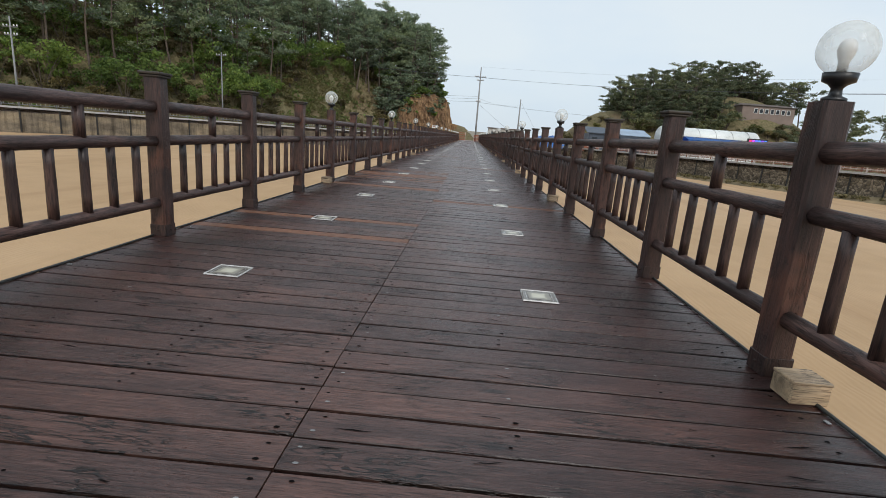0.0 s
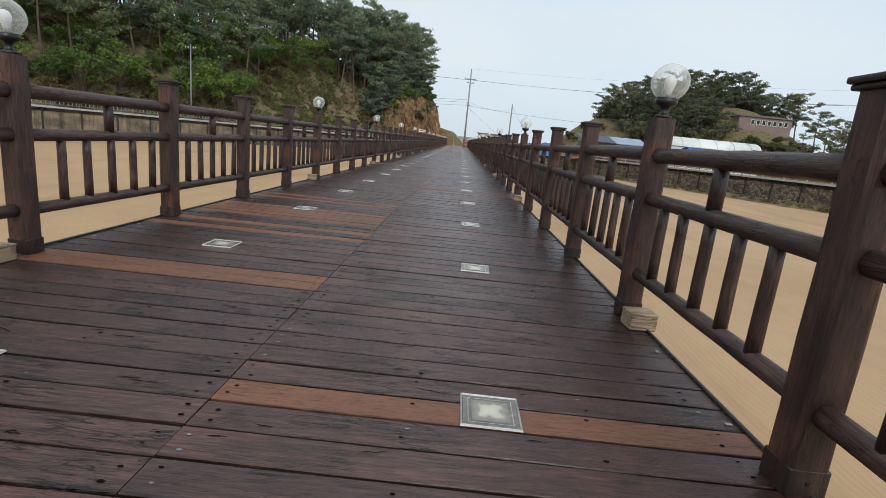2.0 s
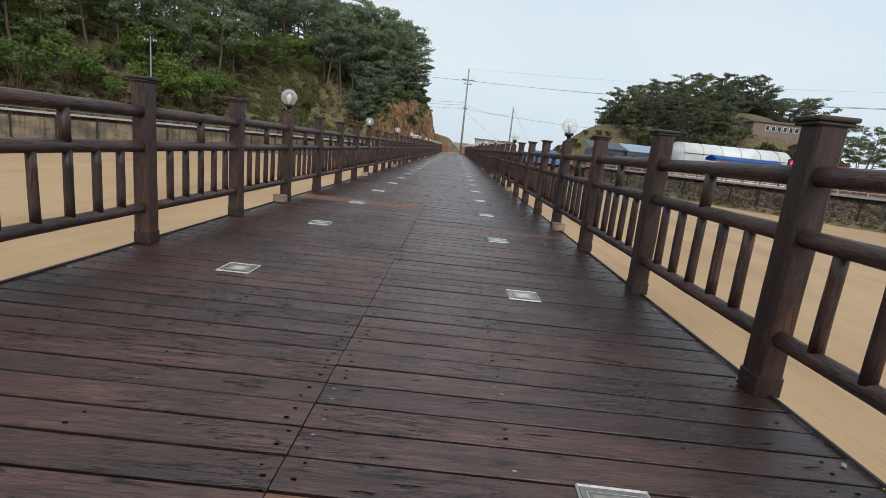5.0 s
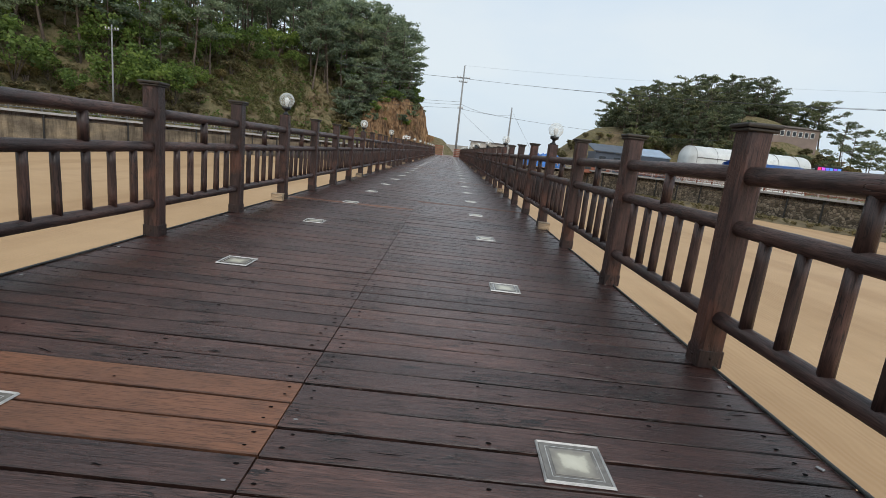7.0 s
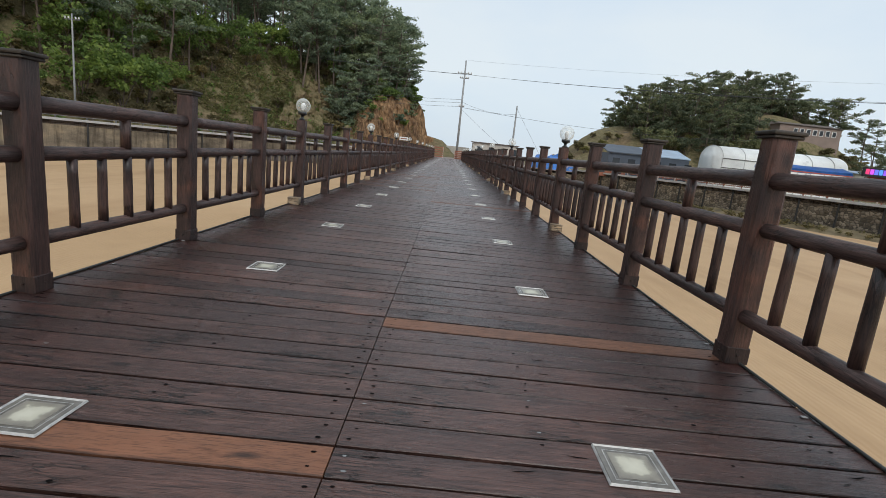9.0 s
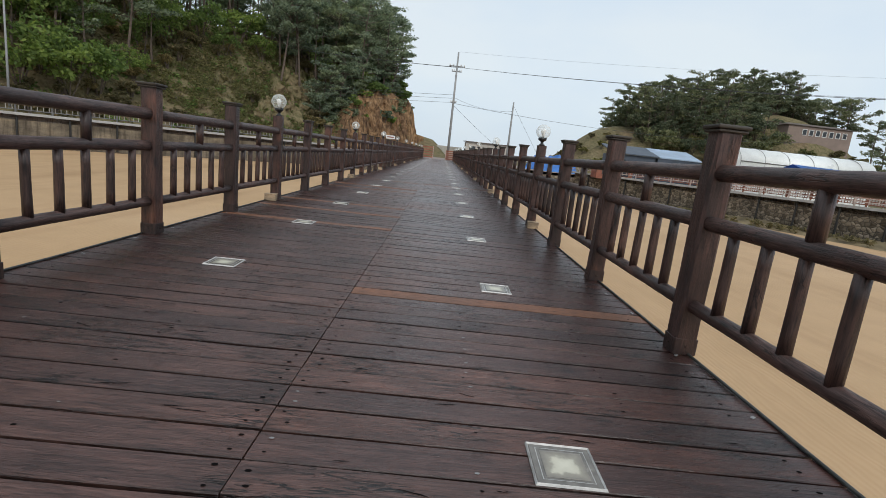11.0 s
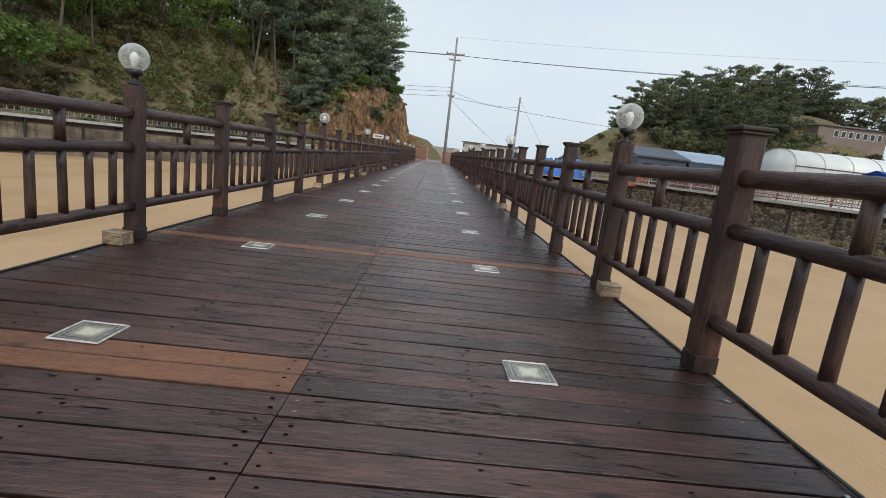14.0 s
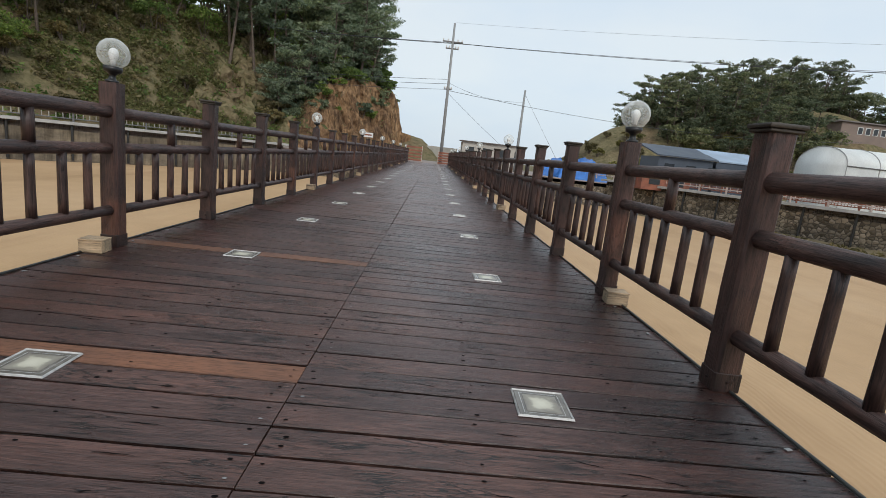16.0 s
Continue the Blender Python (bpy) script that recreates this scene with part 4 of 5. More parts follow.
def plant_hills():
    r = random.Random(21)
    pines = [plant("pine_tree", "tall dark green pine with a bare trunk on the headland", "tree", "pines on the headland", pine(100 + i, 10.5 + i % 3, 0.4 + 0.04 * (i % 3))) for i in range(6)]
    spots = spots_where(lambda x, y: foot(x, y) > (15 if -33 < x < -17 else (4.5 if x > -14 else (7.5 if x > -20 else 5.5))) and foot(x, y) < 40 and y < 140, -95, -7, 30, 140, 2.5, 12000, r, 290)
    scatter(pines, spots, r, 0.75, 1.15)
    tall = [plant("pine_tree", "tall thin pine on the crest above the rock face", "tree", "pines on the headland", pine(340 + i, 11.5, 0.45, 0.9, 0.07)) for i in range(3)]
    spots = spots_where(lambda x, y: foot(x, y) > 8.5 and x < -11.5, -25, -10, 100, 126, 2.1, 4000, r, 34)
    scatter(tall, spots, r, 0.85, 1.2)
    edge = [plant("pine_tree", "windswept dark pine leaning out over the rock face", "tree", "pines on the headland", pine(300 + i, 7.5, 0.3, 1.3, 0.16)) for i in range(2)]
    spots = spots_where(lambda x, y: 4.0 < foot(x, y) < 8, -18, -6, 98, 120, 1.8, 3000, r, 20)
    scatter(edge, [(x, y, z - 0.2) for x, y, z in spots], r, 0.65, 0.95)
    green = [plant("leafy_tree", "small bright green broad-leaved tree at the hill foot", "tree", "leafy trees on the slope", bush(400 + i, 5.2, M_LEAF, 0.25)) for i in range(4)]
    spots = spots_where(lambda x, y: 3.5 < foot(x, y) < 15 and noise.noise(Vector((x * 0.09, y * 0.09, 1))) > -0.3 and (x < -33 or (foot(x, y) > 11.5 and x < -17)), -90, -8, 28, 110, 2.6, 6000, r, 170)
    scatter(green, spots, r, 0.55, 1.15)
    rim = [plant("rim_bush", "dense dark green bush on the rim of the rock face", "bush", "bushes on the rock face", bush(450 + i, 2.6, M_PINE if i else M_LEAF, 0.22)) for i in range(3)]
    spots = spots_where(lambda x, y: 1.2 < foot(x, y) < 9 and noise.noise(Vector((x * 0.3, y * 0.3, 6))) > (0.12 if foot(x, y) < 2.2 else -0.4), -17, -5, 97, 120, 1.1, 5000, r, 105)
    scatter(rim, [(x, y, z - 0.3) for x, y, z in spots], r, 0.4, 0.95)
    crest = [plant("crest_bush", "dark rounded evergreen bush among the headland pines", "bush", "bushes on the headland", bush(470 + i, 3.4, M_PINE if i else M_LEAF, 0.26)) for i in range(3)]
    spots = spots_where(lambda x, y: 5 < foot(x, y) < 18 and (x > -17 or foot(x, y) > 14.5), -29, -9, 88, 118, 2.2, 3000, r, 45)
    scatter(crest, [(x, y, z - 0.3) for x, y, z in spots], r, 0.6, 1.35)
    scrub = [plant("scrub_bush", "low dull olive and brown scrub bush on the slope", "bush", "scrub on the slope", bush(500 + i, 1.9, M_SCRUB, 0.15)) for i in range(4)]
    spots = spots_where(lambda x, y: 0.3 < foot(x, y) < 13 and (x < -31 or noise.noise(Vector((x * 0.25, y * 0.25, 11))) > 0.25) and x < -12, -90, -6, 28, 112, 1.5, 6000, r, 230)
    scatter(scrub, spots, r, 0.5, 1.2)
    knoll = [plant("shore_pine", "dense dark green pine on the knoll", "tree", "pines on the knoll", pine(600 + i, 9.0, 0.15, 1.0, 0.06, M_KNOLL)) for i in range(5)]
    spots = spots_where(lambda x, y: hill_right(x, y) > 4.6 and x > 36.5 and (y > 122 or x > 46) and not (55 < x < 80 and y < 126) and x < 78, 26, 96, 110, 150, 2.4, 7000, r, 200)
    scatter(knoll, spots, r, 0.7, 1.0)
    under = [plant("knoll_bush", "dense dark evergreen bush under the knoll pines", "bush", "bushes on the knoll", bush(850 + i, 4.2, M_KNOLL, 0.24)) for i in range(3)]
    spots = spots_where(lambda x, y: hill_right(x, y) > 4.6 and x > 37 and not (57 < x < 80 and y < 125) and x < 76, 32, 76, 112, 140, 2.8, 5000, r, 95)
    scatter(under, [(x, y, z - 0.3) for x, y, z in spots], r, 0.75, 1.25)
    lone = [plant("shore_pine", "spreading pine with bare stems beside the knoll", "tree", "pines beside the knoll", pine(700 + i, 9.5, 0.5, 1.2, 0.1, M_KNOLL)) for i in range(3)]
    pts = [(76, 124), (79, 126), (82, 123), (86, 125), (88, 122), (91, 126), (63, 97), (66, 94), (70, 98), (74, 94), (79, 97), (85, 94), (92, 99)]
    scatter(lone, [(x, y, ground_z(x, y)) for x, y in pts], r, 0.8, 1.1)
    low = [plant("leafy_bush", "rounded dull olive bush at the knoll foot", "bush", "bushes at the knoll foot", bush(800 + i, 2.4, M_SCRUB if i else M_GRASS, 0.2)) for i in range(3)]
    bank = [plant("bank_bush", "low dull olive scrub on the bank below the long building", "bush", "scrub below the building", bush(880 + i, 2.2, M_SCRUB if i else M_KNOLL, 0.18)) for i in range(2)]
    scatter(bank, [(59.0 + 1.15 * i + r.uniform(-0.4, 0.4), 113.6 + r.uniform(-1.0, 1.4), ground_z(59.0 + 1.15 * i, 113.6) - 0.2) for i in range(13)], r, 0.6, 1.05)
    spots = spots_where(lambda x, y: 0.2 < hill_right(x, y) < 7.5 and y < 128 and (x > 26 or hill_right(x, y) < 2), 20, 95, 106, 128, 2.0, 3000, r, 80)
    scatter(low, spots, r, 0.5, 1.1)


# ---- shore fences, buildings and poles ----
def shore_fence(f, s, y0, y1, material, label, pitch, rails, name="promenade_fence", pickets=0, picket_material=None, off=0.3):
    y = y0
    d = Vector((f(1) - f(0), 1, 0)).normalized()
    while y < y1:
        n = 4
        fen = thing(name, label, "fence", "fences along the promenade", at=(f(y) + s * off, y, SHORE_Z + (0.14 if off < 0.6 else 0.0)))
        L = pitch
        for i in range(n):
            bm = bmesh.new()
            p = d * (i * L)
            box(bm, p.x - 0.05, p.x + 0.05, p.y - 0.05, p.y + 0.05, 0, 1.08, 0.01)
            part("post", bm, material, fen)
        for z in rails:
            bm = bmesh.new()
            rod(bm, (0, 0, z), d * (n * L - 0.02) + Vector((0, 0, z)), 0.038, seg=6)
            part("rail", bm, material, fen)
        if pickets:
            bm = bmesh.new()
            for i in range(pickets):
                p = d * (n * L * (i + 0.5) / pickets)
                box(bm, p.x - 0.018, p.x + 0.018, p.y - 0.018, p.y + 0.018, 0.2, 1.0)
            part("picketing", bm, picket_material or M_CONCRETE, fen, "slim pickets")["kind"] = "stuff"
        y += n * L * d.y


def greenhouse():
    g = thing("greenhouse", "long white film greenhouse tunnel with a rounded roof", "greenhouse", at=(30.4, 80.7, 0))
    bm = bmesh.new()
    n, length = 14, 14.0
    prof = [(-2.6, 0.0)] + [(-2.6 * math.cos(math.pi * i / n), 3.3 + 1.45 * math.sin(math.pi * i / n)) for i in range(n + 1)] + [(2.6, 0.0)]
    a = [bm.verts.new((0, y, z)) for y, z in prof]
    b = [bm.verts.new((length, y, z)) for y, z in prof]
    for i in range(len(prof) - 1):
        bm.faces.new((a[i], b[i], b[i + 1], a[i + 1]))
    bm.faces.new(a)
    bm.faces.new(b[::-1])
    bmesh.ops.recalc_face_normals(bm, faces=bm.faces)
    part("cover", bm, M_VINYL, g, "white translucent film", True)
    for x in np.arange(0, length + 0.1, 2.5):
        bm = bmesh.new()
        for p, q in zip(prof, prof[1:]):
            rod(bm, (x, p[0] * 1.008, p[1] * 1.005), (x, q[0] * 1.008, q[1] * 1.005), 0.03, seg=5)
        part("hoop", bm, M_KERB, g)
    for y, z in ((-2.64, 2.3), (-2.64, 3.3)):
        bm = bmesh.new()
        rod(bm, (0, y, z), (length, y, z), 0.045, seg=6)
        part("purlin", bm, M_FENCE_DARK, g)


def shed(name, label, x0, x1, y0, y1, h, roof, wall, overhang=0.3, rise=0.5):
    ob = thing(name, label, "shed", at=(x0, y0, SHORE_Z - 0.25))
    w, d = x1 - x0, y1 - y0
    bm = bmesh.new()
    box(bm, 0, w, 0, d, 0, h)
    part("wall", bm, wall, ob)
    bm = bmesh.new()
    vs = [bm.verts.new(p) for p in ((-overhang, -overhang, h + 0.003), (w + overhang, -overhang, h + 0.003), (w + overhang, d + overhang, h + rise), (-overhang, d + overhang, h + rise))]
    top = bm.faces.new(vs)
    ext = bmesh.ops.extrude_face_region(bm, geom=[top])
    bmesh.ops.translate(bm, vec=(0, 0, 0.12), verts=[g for g in ext["geom"] if isinstance(g, bmesh.types.BMVert)])
    bmesh.ops.recalc_face_normals(bm, faces=bm.faces)
    part("roof", bm, roof, ob)
    for x in np.arange(0.6, w - 0.3, 2.0):
        bm = bmesh.new()
        box(bm, x, x + 0.9, -0.03, 0.02, h * 0.35, h * 0.8, 0.005)
        part("window", bm, M_WINDOW, ob)
    return ob


def tarp_heap(x, y, w, h, seed):
    bm = bmesh.new()
    n = 12
    g = [[bm.verts.new((x + w * (i / n - 0.5), y + w * 0.4 * (j / n - 0.5), SHORE_Z - 0.25 + h * max(0, math.sin(math.pi * i / n) * math.sin(math.pi * j / n)) ** 0.6 * (0.8 + 0.35 * noise.noise(Vector((i * 0.5, j * 0.5, seed)))))) for j in range(n + 1)] for i in range(n + 1)]
    for i in range(n):
        for j in range(n):
            bm.faces.new((g[i][j], g[i + 1][j], g[i + 1][j + 1], g[i][j + 1]))
    tagged(part("tarpaulin", bm, M_TARP), "bright blue tarpaulin over a heap of gear on the shore", "tarpaulin", "blue tarpaulins on the shore")


M_REDAWN = simple("faded_red_canvas", (0.42, 0.1, 0.06), 0.7, 0, 0.25, 1.2)
M_VERGE = simple("dry_weedy_bank", (0.19, 0.15, 0.085), 0.95, 0, 0.45, 0.9, 0.8)


def awning(name, label, x0, x1, y0, y1, h, cloth):
    ob = thing(name, label, "awning", at=(x0, y0, SHORE_Z - 0.25))
    w, d, n = x1 - x0, y1 - y0, 10
    bm = bmesh.new()
    rows = [[bm.verts.new((w * i / n, y, h + z - 0.06 * math.sin(math.pi * i / n))) for i in range(n + 1)] for y, z in ((-0.02, -0.28), (0, 0), (d / 2, 0.35), (d, 0.0), (d + 0.02, -0.28))]
    for p, q in zip(rows, rows[1:]):
        for i in range(n):
            bm.faces.new((p[i], p[i + 1], q[i + 1], q[i]))
    bmesh.ops.solidify(bm, geom=bm.faces[:], thickness=0.02)
    part("canopy", bm, cloth, ob)
    bm = bmesh.new()
    box(bm, 0, w, -0.07, -0.045, h - 0.36, h - 0.26)
    part("trim", bm, M_REDAWN, ob, "red edge strip")
    for x in (0.05, w / 3, 2 * w / 3, w - 0.05):
        for y in (0.05, d - 0.05):
            bm = bmesh.new()
            rod(bm, (x, y, -0.1), (x, y, h - 0.02), 0.035, seg=6)
            part("pole", bm, M_KERB, ob)


def verge():
    """A weedy bank of sand and rubble at the foot of the stone wall, with tufts."""
    r = random.Random(31)
    bm = bmesh.new()
    rows = []
    for y in np.arange(14, DECK_END - 4, 1.0):
        w = 2.4 + 1.2 * noise.noise(Vector((y * 0.13, 2, 0)))
        h = 0.5 + 0.3 * noise.noise(Vector((y * 0.2, 7, 0)))
        rows.append([bm.verts.new((wall_right(y) - w * f, y, SAND_Z - 0.06 + h * (1 - f) ** 1.4 + 0.06 * noise.noise(Vector((y, f * 4, 3))))) for f in (0, 0.25, 0.5, 0.75, 1.0)])
    for p, q in zip(rows, rows[1:]):
        for i in range(4):
            bm.faces.new((p[i], q[i], q[i + 1], p[i + 1]))
    bmesh.ops.recalc_face_normals(bm, faces=bm.faces)
    tagged(part("weedy_bank", bm, M_VERGE, smooth=True), "dry weedy bank along the foot of the stone wall", "bank", kind="structure")
    verts, faces = [], []
    for _ in range(260):
        y = r.uniform(15, DECK_END - 5)
        x = wall_right(y) - r.uniform(0.2, 2.0)
        leaf_cloud(verts, faces, Vector((x, y, SAND_Z + 0.32)), 0.32, 0.7, 16, 0.12, r, 2.6)
    o = new("weeds", leaf_mesh("weeds", verts, faces, M_SCRUB))
    tagged(o, "dry olive weeds along the wall foot", "weeds", kind="stuff")


def cliff():
    """The broken rock face at the headland's tip: a finely broken sheet over the steep ground."""
    xs2, ys2 = np.arange(-24, -1.0, 0.24), np.arange(84, 124, 0.3)
    verts, faces = [], []
    for y in ys2:
        for x in xs2:
            h = hill_left(x, y)
            a = abs(noise.noise(Vector((x * 0.5, y * 0.5, 1.0)))) + 0.5 * abs(noise.noise(Vector((x * 1.3, y * 1.3, 2.0))))
            k = smooth(0.2, 2.5, h)
            z = SHORE_Z - 0.3 + h + k * (0.7 - 1.9 * a) if h > 0.05 else -0.6
            n1, n2 = noise.noise(Vector((x * 0.8, y * 0.8, 5.0))), noise.noise(Vector((x * 0.8, y * 0.8, 8.0)))
            n3 = noise.noise(Vector((x * 2.1, y * 2.1, z * 0.5)))
            verts.append((x + (0.6 * n1 + 0.45 * n3 + 0.3) * k, y + (0.6 * n2 - 0.5 * n3 - 0.25) * k, z))
    w = len(xs2)
    for j in range(len(ys2) - 1):
        for i in range(w - 1):
            if verts[i + j * w][2] > -0.5 or verts[i + 1 + (j + 1) * w][2] > -0.5:
                faces.append((i + j * w, i + 1 + j * w, i + 1 + (j + 1) * w, i + (j + 1) * w))
    me = bpy.data.meshes.new("cliff")
    me.from_pydata(verts, [], faces)
    me.materials.append(M_CLIFF)
    me.materials.append(M_HILL)
    for p in me.polygons:
        c = p.center
        if c.x < -15.2 + 1.6 * noise.noise(Vector((c.y * 0.4, c.z * 0.5, 2.0))):
            p.material_index = 1
    tagged(new("cliff", me), "broken orange and grey rock face grown with scrub", "cliff", kind="structure")


def hillside_grass():
    """Tufts of grass and dead bracken over the open slope and on the rock."""
    r = random.Random(77)
    for name, material, label, count in (("hillside_grass", M_LEAF, "fresh green grass tufts on the open slope", 900), ("hillside_bracken", M_SCRUB, "dead brown and olive bracken on the open slope", 1700), ("slope_grass", M_GRASS, "olive green grass over the bare open slope", 3200)):
        verts, faces = [], []
        made = 0
        while made < count:
            x, y = r.uniform(-75, -3), r.uniform(35, 112)
            if name == "slope_grass":
                x, y = r.uniform(-34, -14.5), r.uniform(84, 114)
                if 0.2 < foot(x, y) < 16 and noise.noise(Vector((x * 0.35, y * 0.35, 14))) > -0.25:
                    leaf_cloud(verts, faces, Vector((x, y, ground_z(x, y) + 0.2)), r.uniform(0.3, 0.65), 0.6, 14, 0.13, r, 2.6)
                    made += 1
            elif x < -14 and 0.2 < foot(x, y) < 17 and (noise.noise(Vector((x * 0.2, y * 0.2, 4))) > 0) == (name == "hillside_grass") or 0.2 < foot(x, y) < 17 and r.random() < 0.25:
                leaf_cloud(verts, faces, Vector((x, y, ground_z(x, y) + 0.25)), r.uniform(0.35, 0.8), 0.6, 15, 0.17, r, 2.2)
                made += 1
        tagged(new(name, leaf_mesh(name, verts, faces, material)), label, "grass", kind="stuff")


def long_building():
    b = thing("long_building", "long brownish building with a row of windows on the knoll", "building", at=(60.5, 117, 10.0))
    bm = bmesh.new()
    box(bm, 0, 11.5, 0, 6, -4, 2.3)
    part("wall", bm, M_BRICKISH, b)
    bm = bmesh.new()
    vs = [(-0.3, -0.3, 2.303), (11.8, -0.3, 2.303), (11.8, 6.3, 2.303), (-0.3, 6.3, 2.303), (0.5, 3.0, 3.0), (11.0, 3.0, 3.0)]
    v = [bm.verts.new(p) for p in vs]
    for q in ((0, 1, 5, 4), (1, 2, 5), (2, 3, 4, 5), (3, 0, 4), (3, 2, 1, 0)):
        bm.faces.new([v[i] for i in q])
    part("roof", bm, M_ROOF, b)
    for k in range(7):
        x = 2.6 + k * 1.2
        bm = bmesh.new()
        box(bm, x, x + 0.8, -0.05, 0.05, 0.7, 1.75)
        win = part("window", bm, M_FRAME, b)
        bm = bmesh.new()
        box(bm, x + 0.08, x + 0.72, -0.06, -0.052, 0.78, 1.67)
        part("pane", bm, M_WINDOW, win)


def utility_pole(x, y, base, h, arms, name="utility_pole", label="concrete utility pole with crossarm and insulators", r=0.17):
    p = thing(name, label, "utility pole", "utility poles", at=(x, y, base))
    bm = bmesh.new()
    rod(bm, (0, 0, -0.5), (0, 0, h), r, r * 0.55, 12)
    part("shaft", bm, M_POLE, p, "", True)
    for z, w in arms:
        bm = bmesh.new()
        box(bm, -w, w, -0.05, 0.05, z - 0.05, z + 0.05)
        arm = part("crossarm", bm, M_FENCE_DARK, p)
        for q in (-w * 0.92, -w * 0.45, w * 0.5, w * 0.92):
            bm = bmesh.new()
            lathe(bm, [(0.03, 0.05), (0.07, 0.09), (0.05, 0.13), (0.075, 0.17), (0.04, 0.24)], 8, (q, 0, z))
            part("insulator", bm, M_FRAME, arm)
    return p


def wire(a, b, sag, r=0.022):
    a, b = Vector(a), Vector(b)
    c = bpy.data.curves.new("overhead_wire", "CURVE")
    c.dimensions, c.bevel_depth, c.bevel_resolution = "3D", r, 1
    s = c.splines.new("POLY")
    s.points.add(24)
    for i, p in enumerate(s.points):
        f = i / 24
        q = a.lerp(b, f)
        p.co = (q.x, q.y, q.z - 4 * sag * f * (1 - f), 1)
    c.materials.append(M_WIRE)
    tagged(new("overhead_wire", c), "thin dark overhead wire strung from a utility pole", "wire", "overhead wires")


def shores():
    shore_fence(wall_right, 1, 20, 86, M_FENCE, "weathered brown timber fence on the promenade", 2.2, (0.3, 0.55, 0.8, 1.05), pickets=16, picket_material=M_FENCE)
    shore_fence(wall_right, 1, 46, 84, M_REDFENCE, "red brown slatted timber fence behind the promenade", 2.0, (0.25, 0.5, 0.75, 1.0), "slatted_fence", 40, M_REDFENCE, 6.6)
    shore_fence(wall_left, -1, 30, 84, M_FENCE_DARK, "dark steel fence along the promenade", 2.2, (0.2, 0.6, 1.05), pickets=24)
    greenhouse()
    shed("market_shed", "long low shed with a dark blue-grey sheet roof", 20.6, 25.6, 87, 91, 3.0, M_NAVY, M_NAVY, 0.3, 1.1)
    shed("market_shed", "low shed with a pale blue sheet roof", 25.9, 31.0, 87, 91, 3.0, M_PALEBLUE, M_NAVY, 0.1, 1.1)
    shed("stall", "reddish timber stall front behind the promenade fence", 17.5, 21.5, 82.5, 84.5, 1.3, M_REDFENCE, M_REDFENCE, 0.05, 0.05)
    shed("shelter", "cream panelled low building with a dark roof edge near the landing", 3.9, 11.2, 105, 109, 2.9, M_ROOF, M_SHELTER, 0.25, 0.1)
    shed("grey_shed", "small grey green shed below the long building", 66, 71, 104, 108, 4.2, M_PALEBLUE, M_CONCRETE)
    for x, y, w, h, s in ((15.5, 91, 4.5, 2.5, 1), (13, 93, 3.5, 2.1, 2), (14, 90.5, 3.0, 2.3, 3)):
        tarp_heap(x, y, w, h, s)
    long_building()
    awning("blue_awning", "bright blue awning with a red edge on thin posts", 29.5, 37.0, 68.0, 70.5, 2.75, M_TARP)
    awning("red_awning", "faded red awning on thin posts", 39.0, 46.0, 66.0, 69.0, 2.85, M_REDAWN)
    verge()
    cliff()
    hillside_grass()
    # a lit sign board with rows of coloured cells
    sign = thing("led_sign", "dark sign board with a row of lit blue and violet cells", "sign", at=(37.5, 66, SHORE_Z))
    bm = bmesh.new()
    box(bm, -1.3, 1.3, -0.1, 0.1, 2.3, 3.1, 0.02)
    part("board", bm, M_BLACK, sign)
    for x in (-1.0, 1.0):
        bm = bmesh.new()
        rod(bm, (x, 0, -0.2), (x, 0, 2.29), 0.05, seg=8)
        part("leg", bm, M_FENCE_DARK, sign)
    for i, c in enumerate(((0.9, 0.05, 0.2), (0.7, 0.1, 0.9), (0.15, 0.2, 1.0), (0.1, 0.35, 1.0), (0.3, 0.1, 0.9), (0.1, 0.3, 1.0))):
        m, n, l, b = mat("sign_light", 0.4)
        b.inputs["Base Color"].default_value = (*c, 1)
        b.inputs["Emission Color"].default_value = (*c, 1)
        b.inputs["Emission Strength"].default_value = 0.3
        bm = bmesh.new()
        box(bm, -1.15 + i * 0.39, -0.82 + i * 0.39, -0.115, -0.104, 2.5, 2.95)
        part("cell", bm, m, sign, "lit coloured cell")
    utility_pole(1.14, 91, -0.1, 13.0, ((11.35, 0.95), (10.75, 0.6), (7.1, 0.35)))
    wire((1.14, 91, 12.95), (72, 62, 13.0), 1.1, 0.007)
    utility_pole(8.95, 94, -0.05, 8.2, (), label="plain concrete service pole")
    utility_pole(-35.5, 70, 0, 9.7, ((9.2, 0.7),), label="weathered utility pole at the hill foot", r=0.11)
    utility_pole(-47.6, 50, 0, 9.2, ((8.2, 0.8), (7.4, 0.7)), label="weathered utility pole with two crossarms", r=0.12)
    utility_pole(72, 62, 0, 12.5, ((11.2, 1.0),), label="concrete utility pole behind the promenade")
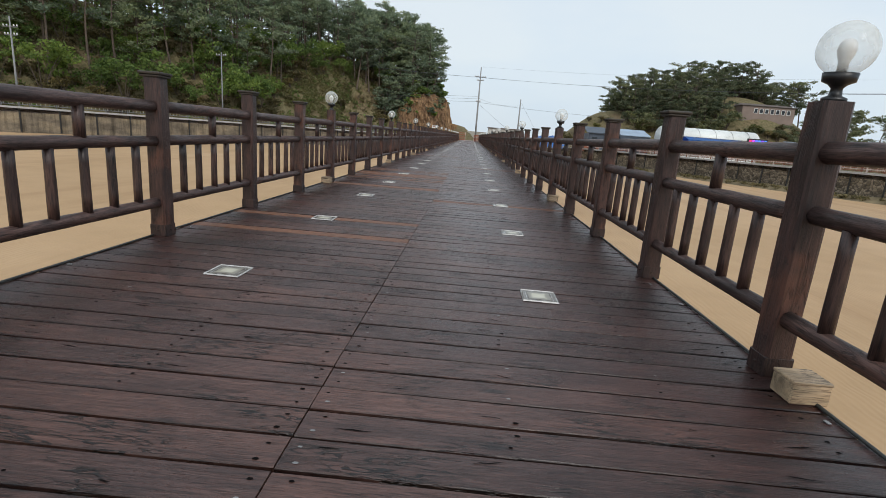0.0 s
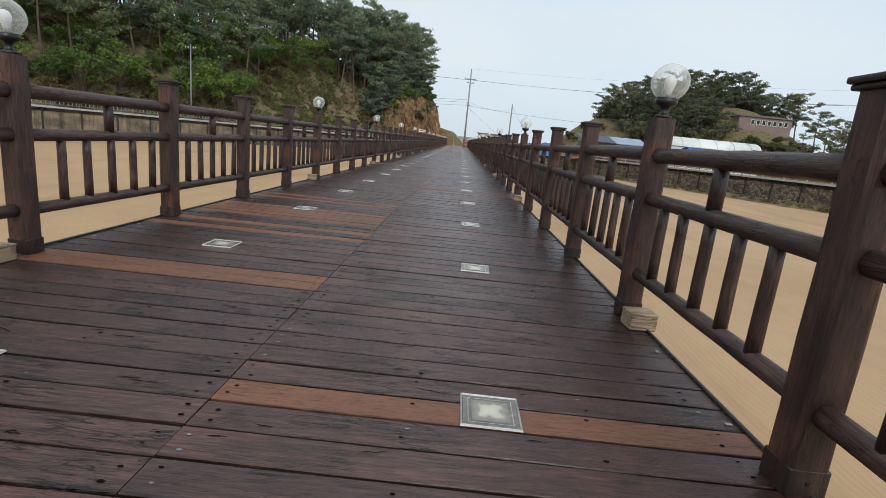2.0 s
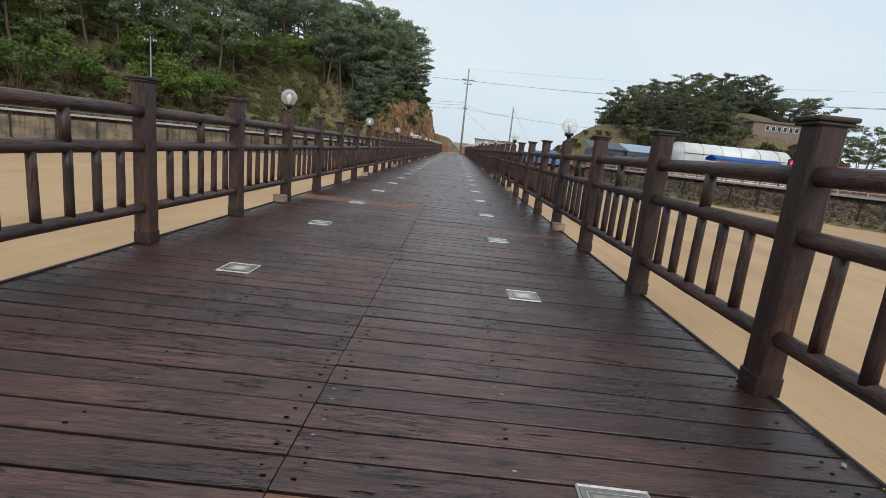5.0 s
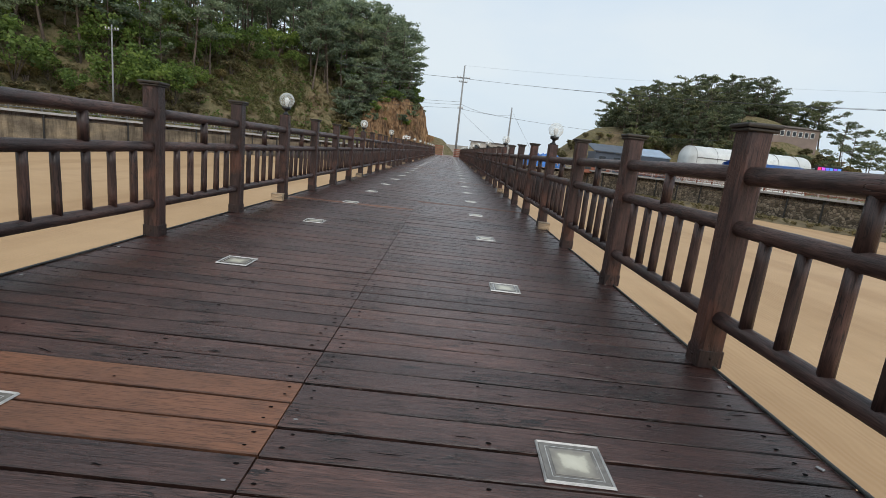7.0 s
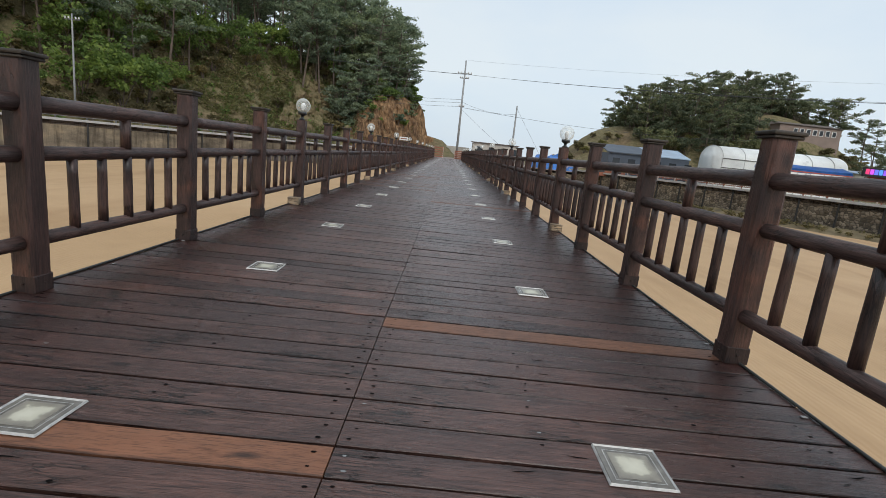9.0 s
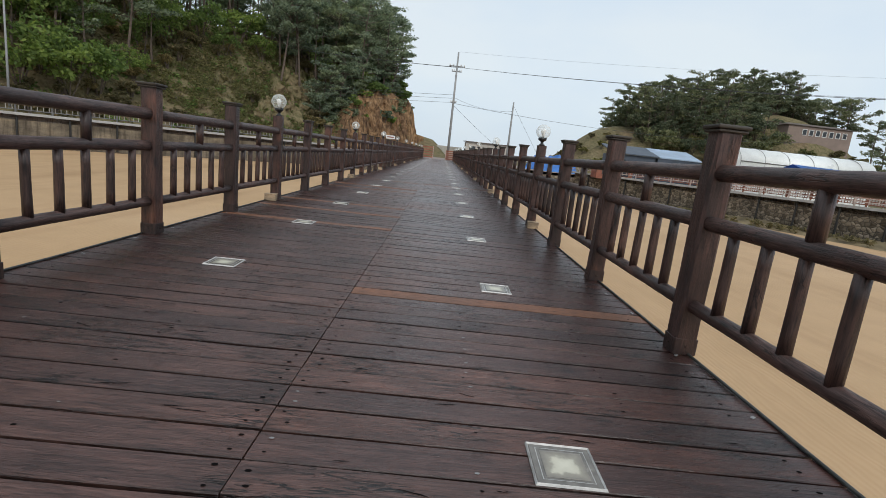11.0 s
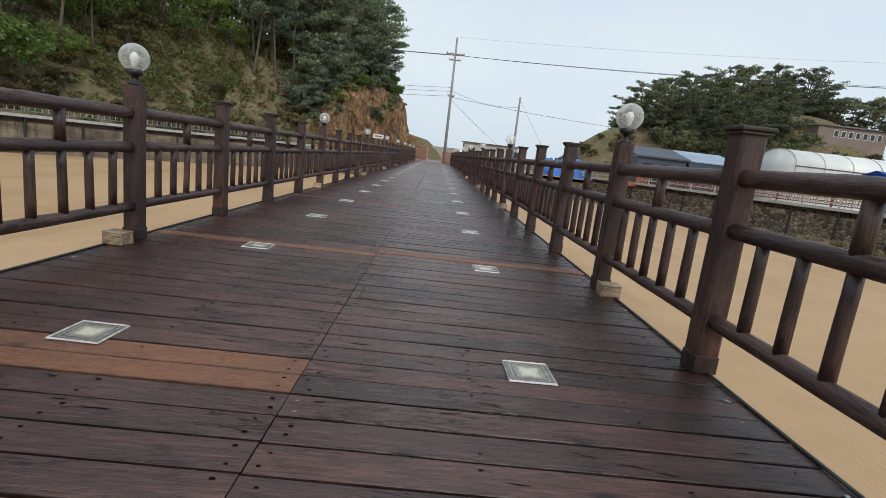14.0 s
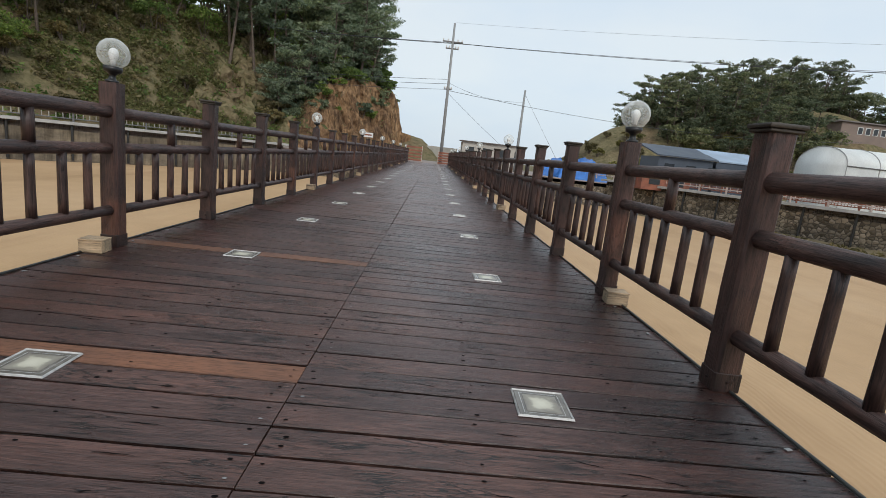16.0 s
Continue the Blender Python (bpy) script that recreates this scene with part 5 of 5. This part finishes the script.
    for dx, dz, zz in ((-0.8, 0, 11.3), (0.4, 0, 11.3), (0.8, 0, 11.3)):
        wire((1.14 + dx, 91, 11.15), (72 + dx, 62, zz), 1.2, 0.015)
        wire((1.14 + dx, 91, 11.15), (-60, 125, 19 + dz), 1.0)
    for dz in (0, 0.5, 0.9):
        wire((1.14, 91, 7.0 + dz), (-40, 112, 8.5 + dz * 1.5), 0.6, 0.018)
    wire((1.14, 91, 6.9), (60, 112, 9.0), 1.3, 0.02)
    wire((1.14, 91, 7.6), (8.95, 94, 7.0), 0.5, 0.014)
    wire((1.14, 91, 6.7), (8.0, 94.5, 2.0), 0.1, 0.014)
    wire((8.95, 94, 7.8), (13.0, 93, 1.5), 0.02, 0.014)
    # barriers where the boardwalk lands
    for x, w, tall, label in ((-1.45, 1.5, 1.5, "brown slatted timber barrier across the landing"), (1.6, 1.4, 1.2, "red brown planter barrier across the landing")):
        b = thing("barrier", label, "barrier", "barriers at the landing", at=(x, 90.4, -0.02))
        for k in range(5):
            z = tall * (0.1 + 0.2 * k)
            bm = bmesh.new()
            box(bm, -w / 2, w / 2, -0.03, 0.03, z - 0.08, z + 0.08, 0.008)
            part("board", bm, M_REDFENCE, b)
        for px in (-w / 2, w / 2):
            bm = bmesh.new()
            box(bm, px - 0.05, px + 0.05, 0.031, 0.12, 0, tall, 0.008)
            part("post", bm, M_FENCE, b)
    bm = bmesh.new()
    box(bm, -0.6, 3.6, 111.5, 111.9, -0.3, 1.95, 0.02)
    tagged(part("wall_landing", bm, M_CONCRETE), "weathered concrete wall beyond the landing", "wall", kind="structure")
    s = thing("road_sign", "small white sign board on a post at the hill foot", "sign", at=(-6.6, 95, -0.05))
    bm = bmesh.new()
    rod(bm, (0, 0, -0.1), (0, 0, 2.4), 0.04, seg=8)
    part("post", bm, M_FENCE_DARK, s)
    bm = bmesh.new()
    box(bm, -0.6, 0.6, -0.07, -0.041, 1.9, 2.35, 0.01)
    board = part("board", bm, M_FRAME, s, "white sign board")
    bm = bmesh.new()
    box(bm, -0.45, 0.45, -0.078, -0.072, 2.06, 2.2)
    part("lettering", bm, M_REDFENCE, board, "unreadable orange line of writing")


shores()
plant_hills()
build_railing()
boardwalk_fittings()
deck()
